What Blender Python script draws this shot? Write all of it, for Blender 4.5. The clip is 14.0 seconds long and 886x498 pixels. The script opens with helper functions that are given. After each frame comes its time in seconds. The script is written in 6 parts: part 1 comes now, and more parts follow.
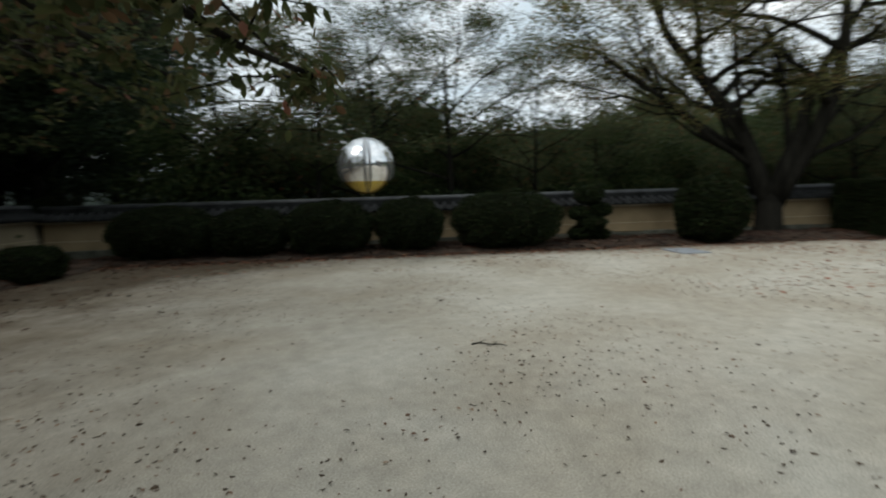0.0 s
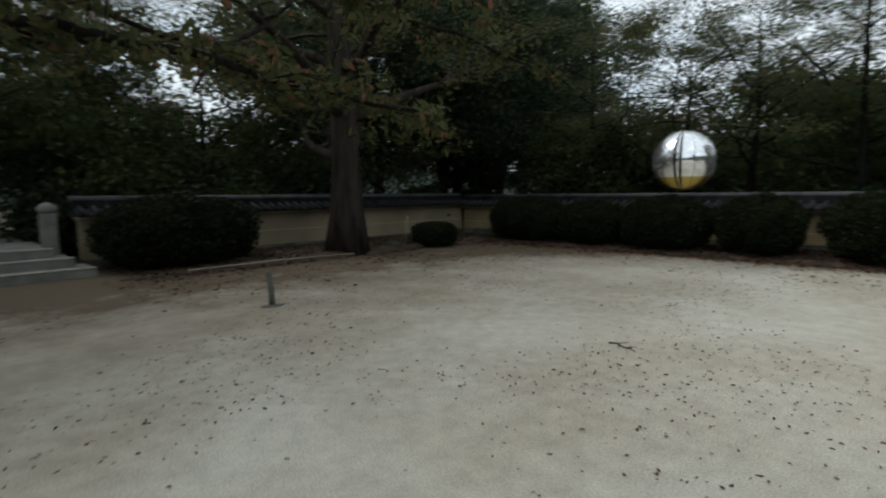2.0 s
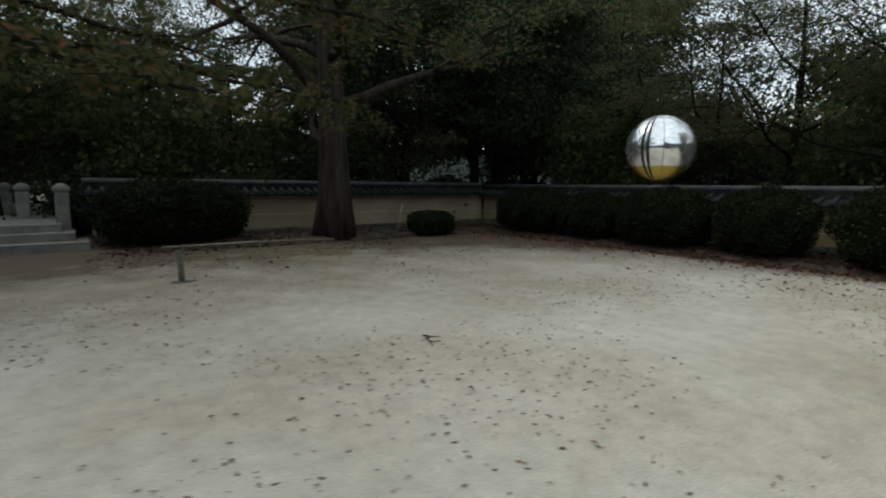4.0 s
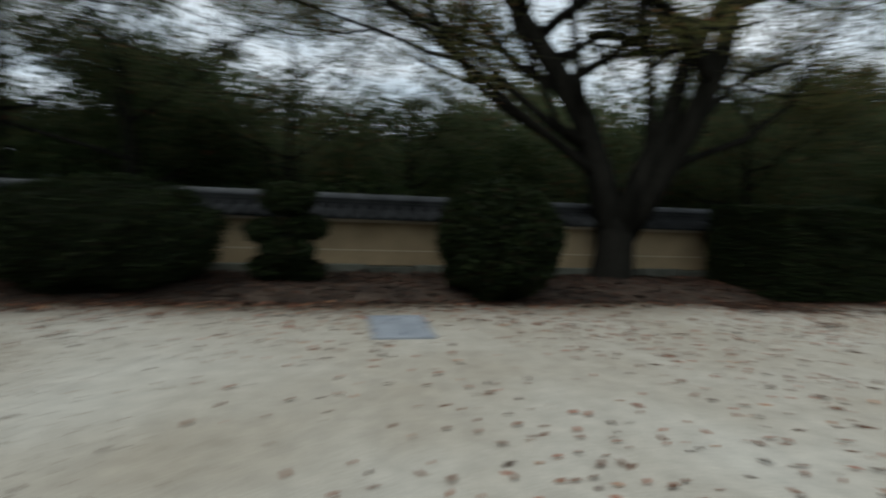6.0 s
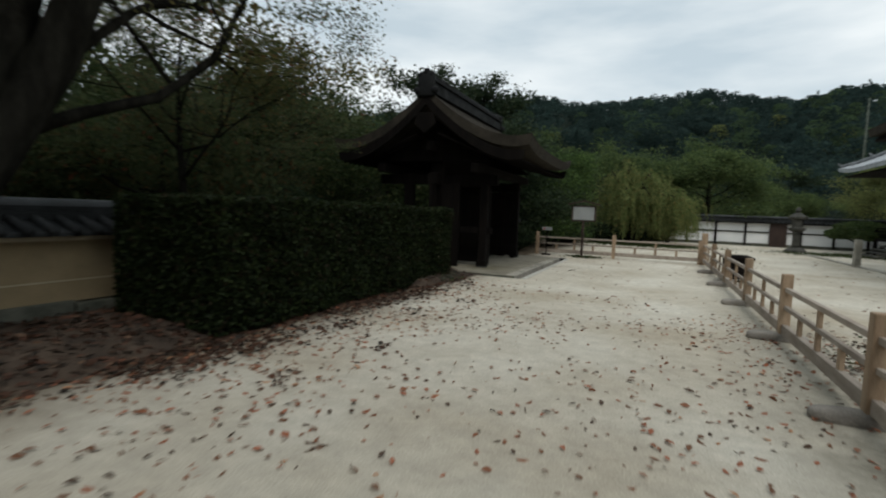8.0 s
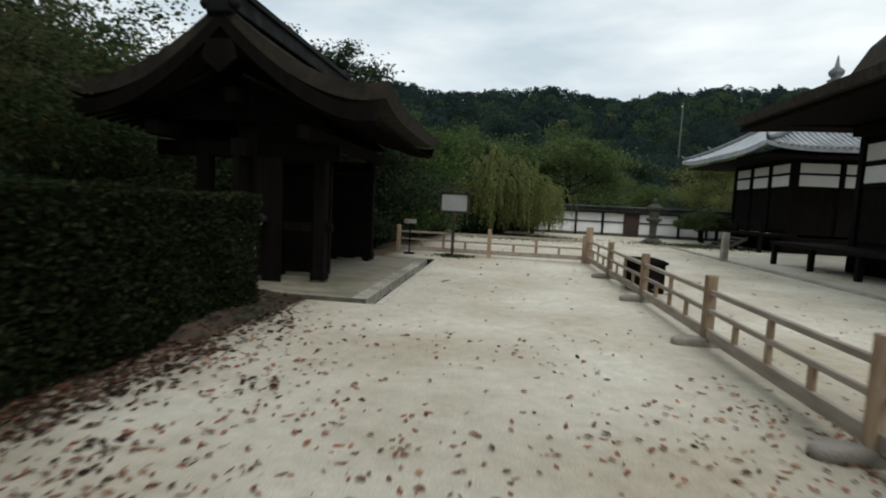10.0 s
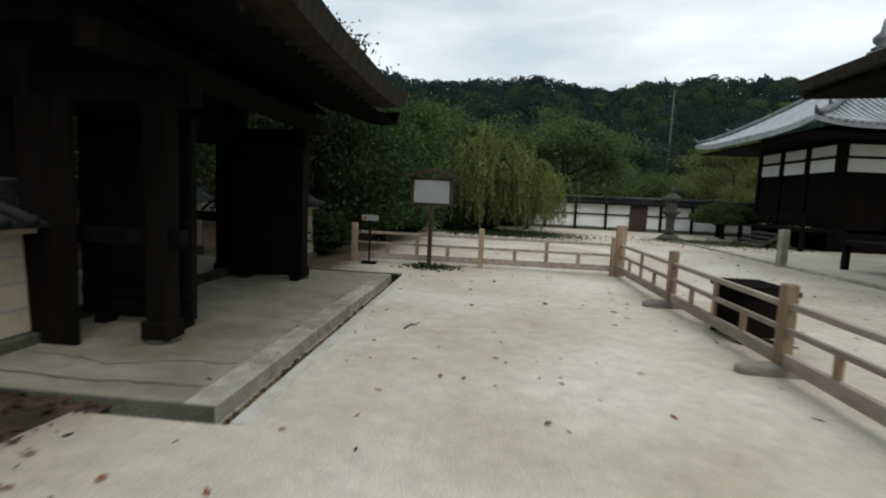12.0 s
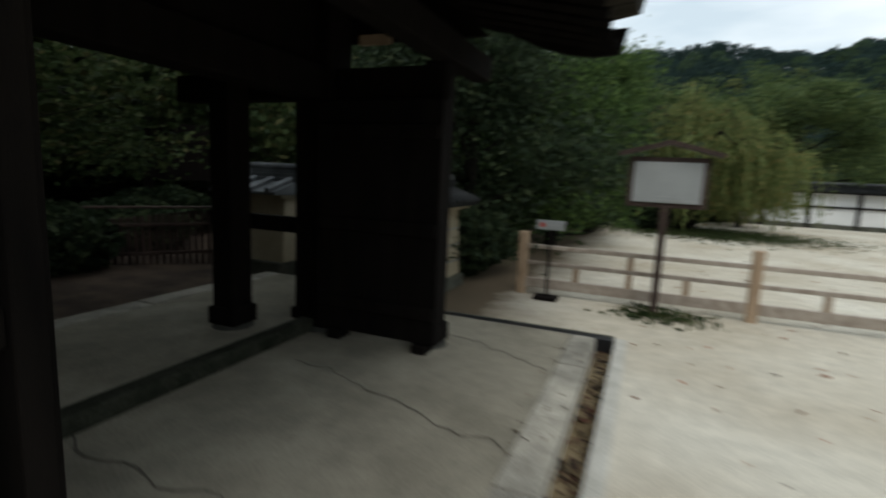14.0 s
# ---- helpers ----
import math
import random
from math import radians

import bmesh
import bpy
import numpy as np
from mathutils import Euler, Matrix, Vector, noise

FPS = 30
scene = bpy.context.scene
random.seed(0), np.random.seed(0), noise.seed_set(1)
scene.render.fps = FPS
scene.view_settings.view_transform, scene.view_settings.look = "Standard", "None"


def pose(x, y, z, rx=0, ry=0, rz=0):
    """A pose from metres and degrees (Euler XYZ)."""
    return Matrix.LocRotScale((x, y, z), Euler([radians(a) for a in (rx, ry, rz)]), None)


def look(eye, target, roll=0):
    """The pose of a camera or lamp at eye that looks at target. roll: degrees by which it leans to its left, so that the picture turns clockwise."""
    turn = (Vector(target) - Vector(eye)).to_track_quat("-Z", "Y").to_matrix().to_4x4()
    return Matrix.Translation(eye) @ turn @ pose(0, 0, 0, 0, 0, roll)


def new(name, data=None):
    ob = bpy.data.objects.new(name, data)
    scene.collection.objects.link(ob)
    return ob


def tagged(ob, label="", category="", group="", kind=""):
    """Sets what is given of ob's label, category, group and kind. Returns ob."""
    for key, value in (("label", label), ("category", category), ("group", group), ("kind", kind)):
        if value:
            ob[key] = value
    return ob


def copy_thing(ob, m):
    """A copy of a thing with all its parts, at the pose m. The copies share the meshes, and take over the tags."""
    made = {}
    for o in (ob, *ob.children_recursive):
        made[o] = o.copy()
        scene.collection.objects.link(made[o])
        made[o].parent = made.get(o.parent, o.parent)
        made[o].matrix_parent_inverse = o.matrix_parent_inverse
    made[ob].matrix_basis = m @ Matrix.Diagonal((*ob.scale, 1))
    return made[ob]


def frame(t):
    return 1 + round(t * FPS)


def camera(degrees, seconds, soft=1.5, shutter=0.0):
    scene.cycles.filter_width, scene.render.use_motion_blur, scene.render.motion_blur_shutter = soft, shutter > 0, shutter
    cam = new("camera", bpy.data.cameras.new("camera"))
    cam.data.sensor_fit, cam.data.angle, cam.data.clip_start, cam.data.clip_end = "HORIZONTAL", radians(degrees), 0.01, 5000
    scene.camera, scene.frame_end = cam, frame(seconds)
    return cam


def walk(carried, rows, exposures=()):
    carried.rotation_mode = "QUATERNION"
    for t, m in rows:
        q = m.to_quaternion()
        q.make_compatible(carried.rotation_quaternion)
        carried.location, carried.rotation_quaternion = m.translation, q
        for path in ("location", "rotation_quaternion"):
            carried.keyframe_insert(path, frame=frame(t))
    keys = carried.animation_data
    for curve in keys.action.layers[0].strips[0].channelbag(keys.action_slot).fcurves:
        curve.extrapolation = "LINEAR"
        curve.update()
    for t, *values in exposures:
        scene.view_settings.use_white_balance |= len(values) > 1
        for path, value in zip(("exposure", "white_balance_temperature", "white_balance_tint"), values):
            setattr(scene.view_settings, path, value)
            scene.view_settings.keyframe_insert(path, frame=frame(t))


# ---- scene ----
cam = camera(83.1, 14.0, soft=2.0, shutter=0.6)
PATH = [
    (0, (4.73, -0.463, 1.496), (2.747, -0.303, 1.285), -1.7),
    (0.5, (4.823, 0.203, 1.551), (2.86, -0.115, 1.337), -1.3),
    (1, (4.862, 0.935, 1.535), (3.034, 0.149, 1.333), -1.1),
    (1.5, (4.836, 1.687, 1.544), (3.177, 0.588, 1.338), -0.7),
    (2, (4.7, 2.402, 1.548), (3.255, 1.037, 1.33), -0.5),
    (2.2, (4.585, 2.662, 1.564), (3.222, 1.217, 1.336), -0.3),
    (4.5, (1.789, 4.41, 1.421), (0.61, 2.814, 1.168), 0.5),
    (5, (0.871, 4.74, 1.384), (-0.704, 3.531, 1.139), 1.6),
    (5.5, (-0.332, 5.182, 1.513), (-2.26, 4.705, 1.276), 2.2),
    (6, (-1.099, 5.592, 1.485), (-3.045, 6.007, 1.289), 2.5),
    (6.2, (-1.41, 5.814, 1.514), (-3.25, 6.577, 1.328), 2.4),
    (6.5, (-1.84, 6.206, 1.519), (-3.462, 7.364, 1.354), 2.4),
    (7, (-2.521, 6.888, 1.511), (-3.839, 8.385, 1.358), 2.6),
    (7.5, (-3.049, 7.756, 1.511), (-4.003, 9.508, 1.365), 2.2),
    (8, (-3.516, 8.657, 1.553), (-4.291, 10.494, 1.403), 2.2),
    (8.5, (-3.817, 9.648, 1.576), (-4.4, 11.555, 1.423), 2.2),
    (9, (-4.101, 10.683, 1.599), (-4.513, 12.633, 1.441), 2.2),
    (9.2, (-4.207, 11.098, 1.626), (-4.572, 13.058, 1.463), 2.4),
    (11.5, (-4.651, 16.284, 1.615), (-4.827, 18.266, 1.414), 2.6),
    (12, (-4.756, 17.38, 1.581), (-4.936, 19.361, 1.373), 2.6),
    (12.5, (-4.907, 18.51, 1.592), (-5.094, 20.489, 1.374), 2.7),
    (13, (-5.124, 19.606, 1.593), (-5.327, 21.583, 1.367), 2.9),
    (13.5, (-5.417, 20.652, 1.534), (-5.829, 22.595, 1.301), 2.7),
    (14, (-6.237, 21.588, 1.662), (-6.978, 23.421, 1.364), 2.6),
]
walk(cam, [(t, look(eye, target, roll)) for t, eye, target, roll in PATH],
     exposures=[(0.0, 0.33, 6500, 10), (2.0, 0.36, 6340, 10), (4.5, 0.36, 6300, 10), (6.0, 0.11, 6210, 10), (7.0, 0.11, 6420, 10), (8.5, 0.12, 6500, 10), (9.2, 0.15, 6500, 10),
                (11.5, 0.23, 6500, 10), (12.5, 0.24, 6480, 10), (14.0, 0.38, 6420, 10)])

# ---- world, sun ----
world = bpy.data.worlds.new("world")
scene.world = world
world.use_nodes = True
wn, wl = world.node_tree.nodes, world.node_tree.links
wn.clear()
SUN_EL, SUN_ROT = radians(52), radians(150)
sky = wn.new("ShaderNodeTexSky")
sky.sky_type, sky.sun_disc, sky.sun_elevation, sky.sun_rotation = "NISHITA", False, SUN_EL, SUN_ROT
w_coord = wn.new("ShaderNodeTexCoord")
w_map = wn.new("ShaderNodeMapping")
w_map.inputs["Scale"].default_value = (1.6, 1.6, 6.0)
w_noise = wn.new("ShaderNodeTexNoise")
w_noise.inputs["Scale"].default_value, w_noise.inputs["Detail"].default_value = 1.7, 7.0
w_ramp = wn.new("ShaderNodeValToRGB")
w_ramp.color_ramp.elements[0].position, w_ramp.color_ramp.elements[0].color = 0.32, (0.54, 0.635, 0.69, 1)
w_ramp.color_ramp.elements[1].position, w_ramp.color_ramp.elements[1].color = 0.66, (0.885, 0.935, 0.94, 1)
w_scale = wn.new("ShaderNodeVectorMath")
w_scale.operation = "SCALE"
w_scale.inputs["Scale"].default_value = 0.1
w_mix = wn.new("ShaderNodeMixRGB")
w_mix.inputs["Fac"].default_value = 0.93
w_bg = wn.new("ShaderNodeBackground")
w_bg.inputs["Strength"].default_value = 1.0
w_out = wn.new("ShaderNodeOutputWorld")
wl.new(w_coord.outputs["Generated"], w_map.inputs["Vector"])
wl.new(w_map.outputs["Vector"], w_noise.inputs["Vector"])
wl.new(w_noise.outputs["Fac"], w_ramp.inputs["Fac"])
wl.new(sky.outputs["Color"], w_scale.inputs[0])
wl.new(w_scale.outputs["Vector"], w_mix.inputs["Color1"])
wl.new(w_ramp.outputs["Color"], w_mix.inputs["Color2"])
wl.new(w_mix.outputs["Color"], w_bg.inputs["Color"])
wl.new(w_bg.outputs["Background"], w_out.inputs["Surface"])
sun_data = bpy.data.lights.new("sun", "SUN")
sun_data.energy, sun_data.angle, sun_data.color = 0.9, radians(30), (1.0, 0.97, 0.92)
sun_ob = new("sun", sun_data)
sun_ob.matrix_world = look((10, -10, 30), (10 + math.sin(SUN_ROT) * -6, -10 - math.cos(SUN_ROT) * 6, 30 - 9))


# ---- materials ----
def surf(name, c1, c2, scale=4.0, rough=0.8, bump=0.3, bscale=60.0, metal=0.0, stretch=(1, 1, 1), speck=0.25, coords="Object", vary=0.0, spec=0.4):
    m = bpy.data.materials.new(name)
    m.use_nodes = True
    n, l = m.node_tree.nodes, m.node_tree.links
    b = n["Principled BSDF"]
    b.inputs["Roughness"].default_value, b.inputs["Metallic"].default_value = rough, metal
    b.inputs["Specular IOR Level"].default_value = spec
    tc, mp = n.new("ShaderNodeTexCoord"), n.new("ShaderNodeMapping")
    mp.inputs["Scale"].default_value = stretch
    l.new(tc.outputs[coords], mp.inputs["Vector"])
    big, fine = n.new("ShaderNodeTexNoise"), n.new("ShaderNodeTexNoise")
    big.inputs["Scale"].default_value, big.inputs["Detail"].default_value = scale, 6
    fine.inputs["Scale"].default_value, fine.inputs["Detail"].default_value = bscale, 4
    for q in (big, fine):
        l.new(mp.outputs["Vector"], q.inputs["Vector"])
    ramp = n.new("ShaderNodeValToRGB")
    ramp.color_ramp.elements[0].position, ramp.color_ramp.elements[1].position = 0.32, 0.68
    ramp.color_ramp.elements[0].color, ramp.color_ramp.elements[1].color = (*c1, 1), (*c2, 1)
    l.new(big.outputs["Fac"], ramp.inputs["Fac"])
    dark = n.new("ShaderNodeMixRGB")
    dark.blend_type, dark.inputs["Fac"].default_value = "OVERLAY", speck
    l.new(ramp.outputs["Color"], dark.inputs["Color1"])
    l.new(fine.outputs["Fac"], dark.inputs["Color2"])
    last = dark.outputs["Color"]
    if vary:
        oi, hs = n.new("ShaderNodeObjectInfo"), n.new("ShaderNodeHueSaturation")
        mr = n.new("ShaderNodeMapRange")
        mr.inputs["To Min"].default_value, mr.inputs["To Max"].default_value = 1 - vary, 1 + vary
        l.new(oi.outputs["Random"], mr.inputs["Value"])
        l.new(mr.outputs["Result"], hs.inputs["Value"])
        l.new(last, hs.inputs["Color"])
        last = hs.outputs["Color"]
    l.new(last, b.inputs["Base Color"])
    if bump:
        bp = n.new("ShaderNodeBump")
        bp.inputs["Strength"].default_value, bp.inputs["Distance"].default_value = bump, 0.02
        l.new(fine.outputs["Fac"], bp.inputs["Height"])
        l.new(bp.outputs["Normal"], b.inputs["Normal"])
    return m


def foliage(name, colours, through_light=0.35, rough=0.6, patch=1.3, spread=(0.55, 1.45)):
    """Leaves: each takes its own colour out of a few."""
    m = bpy.data.materials.new(name)
    m.use_nodes = True
    n, l = m.node_tree.nodes, m.node_tree.links
    n.clear()
    geo, ramp = n.new("ShaderNodeNewGeometry"), n.new("ShaderNodeValToRGB")
    ramp.color_ramp.interpolation = "CONSTANT"
    while len(ramp.color_ramp.elements) < len(colours):
        ramp.color_ramp.elements.new(0.5)
    total, at = sum(w for w, _ in colours), 0.0
    for e, (w, c) in zip(ramp.color_ramp.elements, colours):
        e.position, e.color = at / total, (*c, 1)
        at += w
    tc, noi, hs, mr = n.new("ShaderNodeTexCoord"), n.new("ShaderNodeTexNoise"), n.new("ShaderNodeHueSaturation"), n.new("ShaderNodeMapRange")
    noi.inputs["Scale"].default_value = patch
    mr.inputs["To Min"].default_value, mr.inputs["To Max"].default_value = spread
    l.new(tc.outputs["Object"], noi.inputs["Vector"])
    l.new(noi.outputs["Fac"], mr.inputs["Value"])
    l.new(geo.outputs["Random Per Island"], ramp.inputs["Fac"])
    l.new(ramp.outputs["Color"], hs.inputs["Color"])
    l.new(mr.outputs["Result"], hs.inputs["Value"])
    d, t, mix, out = n.new("ShaderNodeBsdfPrincipled"), n.new("ShaderNodeBsdfTranslucent"), n.new("ShaderNodeMixShader"), n.new("ShaderNodeOutputMaterial")
    d.inputs["Roughness"].default_value, d.inputs["Specular IOR Level"].default_value = rough, 0.10
    mix.inputs["Fac"].default_value = through_light
    l.new(hs.outputs["Color"], d.inputs["Base Color"])
    l.new(hs.outputs["Color"], t.inputs["Color"])
    l.new(d.outputs[0], mix.inputs[1])
    l.new(t.outputs[0], mix.inputs[2])
    l.new(mix.outputs[0], out.inputs["Surface"])
    return m


M_GROUND = surf("sandy_gravel", (0.358, 0.313, 0.238), (0.507, 0.477, 0.402), 0.45, 0.95, 0.4, 70, speck=0.5, spec=0.2)
M_SOIL = surf("leafy_soil", (0.035, 0.026, 0.020), (0.085, 0.062, 0.045), 2.5, 0.95, 0.8, 40, speck=0.5, spec=0.15)
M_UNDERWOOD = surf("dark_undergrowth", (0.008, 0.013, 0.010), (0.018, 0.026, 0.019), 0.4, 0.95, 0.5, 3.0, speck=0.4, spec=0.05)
M_CONCRETE = surf("worn_concrete", (0.215, 0.195, 0.148), (0.315, 0.288, 0.225), 0.9, 0.9, 0.25, 50, speck=0.3, spec=0.25)
M_KERB = surf("granite", (0.30, 0.282, 0.236), (0.43, 0.402, 0.335), 2.0, 0.9, 0.4, 80, speck=0.45, vary=0.12, spec=0.25)
M_SILT = surf("brown_silt", (0.105, 0.078, 0.042), (0.21, 0.165, 0.098), 5.0, 0.95, 0.6, 40, speck=0.5, spec=0.1)
M_EDGING = surf("pale_edging", (0.40, 0.385, 0.335), (0.56, 0.545, 0.49), 3.0, 0.9, 0.4, 60, speck=0.4, spec=0.2)
M_STONE = surf("grey_stone", (0.15, 0.15, 0.135), (0.26, 0.25, 0.225), 3.0, 0.9, 0.5, 60, speck=0.4, vary=0.1, spec=0.25)
M_DARKSTONE = surf("mossy_stone", (0.06, 0.065, 0.05), (0.14, 0.14, 0.11), 3.0, 0.95, 0.6, 40, speck=0.4, vary=0.2, spec=0.2)
M_MOSSROCK = surf("dark_mossy_rock", (0.018, 0.021, 0.014), (0.05, 0.052, 0.038), 5.0, 0.95, 0.8, 30, speck=0.5, spec=0.1)
M_PLASTER = surf("ochre_plaster", (0.225, 0.168, 0.095), (0.31, 0.238, 0.14), 0.8, 0.95, 0.15, 70, speck=0.15, spec=0.2)
M_CREAM = surf("cream_plaster", (0.36, 0.305, 0.205), (0.47, 0.41, 0.295), 0.8, 0.95, 0.15, 70, speck=0.15, spec=0.2)
# cream plaster darkened in colour for the shade of trees over the south wall
M_CREAM_SHADED = surf("shaded_cream_plaster", (0.20, 0.165, 0.105), (0.29, 0.245, 0.165), 0.8, 0.95, 0.15, 70, speck=0.2, spec=0.2)
M_WHITE = surf("white_plaster", (0.66, 0.67, 0.66), (0.78, 0.78, 0.76), 0.8, 0.9, 0.1, 60, speck=0.12, spec=0.2)
M_TILE = surf("grey_roof_tile", (0.0095, 0.010, 0.010), (0.026, 0.0275, 0.0275), 3.0, 0.85, 0.3, 50, speck=0.4, vary=0.3, spec=0.1)
# roof tile lightened so that its colour carries the highlights on the rolls
M_TILE_HIGHLIT = surf("highlit_round_tile", (0.016, 0.017, 0.0175), (0.038, 0.040, 0.041), 3.0, 0.75, 0.3, 50, speck=0.4, vary=0.3, spec=0.2)
# paler copy of the tile: the highlight along the ridge is painted in
M_RIDGE_HIGHLIT = surf("highlit_ridge_tile", (0.05, 0.053, 0.055), (0.09, 0.095, 0.097), 3.0, 0.7, 0.2, 50, speck=0.3, spec=0.3)
M_TILE_LIGHT = surf("pale_roof_tile", (0.24, 0.255, 0.27), (0.40, 0.42, 0.435), 2.0, 0.4, 0.2, 50, speck=0.25, vary=0.15, spec=0.5)
M_TILE_MID = surf("worn_hip_tile", (0.09, 0.096, 0.10), (0.17, 0.18, 0.185), 3.0, 0.6, 0.2, 50, speck=0.3, spec=0.4)
M_LANTERN = surf("dark_weathered_stone", (0.042, 0.043, 0.037), (0.095, 0.092, 0.079), 4.0, 0.95, 0.6, 50, speck=0.45, spec=0.2)
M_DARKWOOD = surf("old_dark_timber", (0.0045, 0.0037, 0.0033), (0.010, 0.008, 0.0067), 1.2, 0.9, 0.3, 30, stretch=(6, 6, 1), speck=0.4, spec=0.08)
M_BROWNWOOD = surf("brown_timber", (0.030, 0.019, 0.015), (0.058, 0.037, 0.029), 1.5, 0.7, 0.25, 30, stretch=(6, 6, 1), speck=0.35, spec=0.3)
M_FENCE = surf("weathered_cedar", (0.24, 0.165, 0.105), (0.38, 0.28, 0.19), 2.0, 0.8, 0.3, 40, stretch=(5, 5, 1), speck=0.35, vary=0.2, spec=0.25)
M_RAIL = surf("grey_cedar_rail", (0.25, 0.205, 0.165), (0.38, 0.33, 0.275), 2.0, 0.8, 0.3, 40, stretch=(5, 1, 5), speck=0.35, vary=0.15, spec=0.25)
M_FOOT = surf("grey_wood_foot", (0.17, 0.155, 0.135), (0.30, 0.275, 0.24), 3.0, 0.9, 0.4, 50, speck=0.4, vary=0.15, spec=0.2)
M_BARKROOF = surf("cypress_bark_thatch", (0.020, 0.017, 0.013), (0.048, 0.041, 0.031), 2.2, 0.95, 0.9, 55, stretch=(1, 4, 1), speck=0.5, spec=0.15)
M_BARK = surf("tree_bark", (0.008, 0.0077, 0.0062), (0.0235, 0.0222, 0.0178), 3.0, 0.97, 1.0, 16, stretch=(2.2, 2.2, 0.45), speck=0.7, spec=0.03)
M_BARK_TALL = surf("fluted_brown_bark", (0.018, 0.0145, 0.012), (0.052, 0.043, 0.035), 3.0, 0.97, 1.0, 16, stretch=(2.6, 2.6, 0.25), speck=0.7, spec=0.05)
M_BAMBOO = surf("old_bamboo", (0.12, 0.10, 0.068), (0.20, 0.17, 0.12), 4.0, 0.6, 0.2, 30, speck=0.3)
M_BOARD = surf("white_board", (0.26, 0.275, 0.27), (0.33, 0.345, 0.34), 2.0, 0.6, 0.05, 60, speck=0.1)
M_INK = surf("grey_ink", (0.30, 0.31, 0.31), (0.36, 0.37, 0.37), 4.0, 0.7, 0.0, 60)
M_RED = surf("red_paint", (0.45, 0.05, 0.04), (0.55, 0.07, 0.05), 4.0, 0.6, 0.0, 60)
M_SLAB = surf("steel_cover", (0.23, 0.255, 0.28), (0.32, 0.345, 0.37), 3.0, 0.55, 0.3, 90, speck=0.35, spec=0.5)
M_CRACK = surf("crack_dirt", (0.08, 0.07, 0.055), (0.14, 0.12, 0.095), 4.0, 0.95, 0.3, 60)
M_CHROME = surf("polished_metal", (0.88, 0.89, 0.90), (0.93, 0.94, 0.95), 3.0, 0.09, 0.0, 60, metal=0.9, speck=0.03)
# silver metal tinted gold: the ground's reflection put into the colour
M_GOLD_REFLECTION = surf("gold_tinted_reflection", (0.55, 0.42, 0.10), (0.65, 0.50, 0.14), 3.0, 0.12, 0.0, 60, metal=0.9, speck=0.05)
M_BLACK = surf("black_seam", (0.010, 0.010, 0.011), (0.018, 0.018, 0.019), 4.0, 0.4, 0.0, 60)
M_METALPOLE = surf("pale_pole", (0.075, 0.088, 0.066), (0.105, 0.118, 0.092), 2.0, 0.9, 0.0, 60)
def mottle(m, scale, low, high):
    """Adds blotches of a middle size to a surface."""
    n, l = m.node_tree.nodes, m.node_tree.links
    b = n["Principled BSDF"]
    was = b.inputs["Base Color"].links[0].from_socket
    tc, noi, mr, hs = n.new("ShaderNodeTexCoord"), n.new("ShaderNodeTexNoise"), n.new("ShaderNodeMapRange"), n.new("ShaderNodeHueSaturation")
    noi.inputs["Scale"].default_value, noi.inputs["Detail"].default_value, noi.inputs["Roughness"].default_value = scale, 8, 0.7
    mr.inputs["From Min"].default_value, mr.inputs["From Max"].default_value = 0.3, 0.7
    mr.inputs["To Min"].default_value, mr.inputs["To Max"].default_value = low, high
    l.new(tc.outputs["Object"], noi.inputs["Vector"])
    l.new(noi.outputs["Fac"], mr.inputs["Value"])
    l.new(mr.outputs["Result"], hs.inputs["Value"])
    l.new(was, hs.inputs["Color"])
    l.new(hs.outputs["Color"], b.inputs["Base Color"])


mottle(M_GROUND, 5.0, 0.82, 1.13)


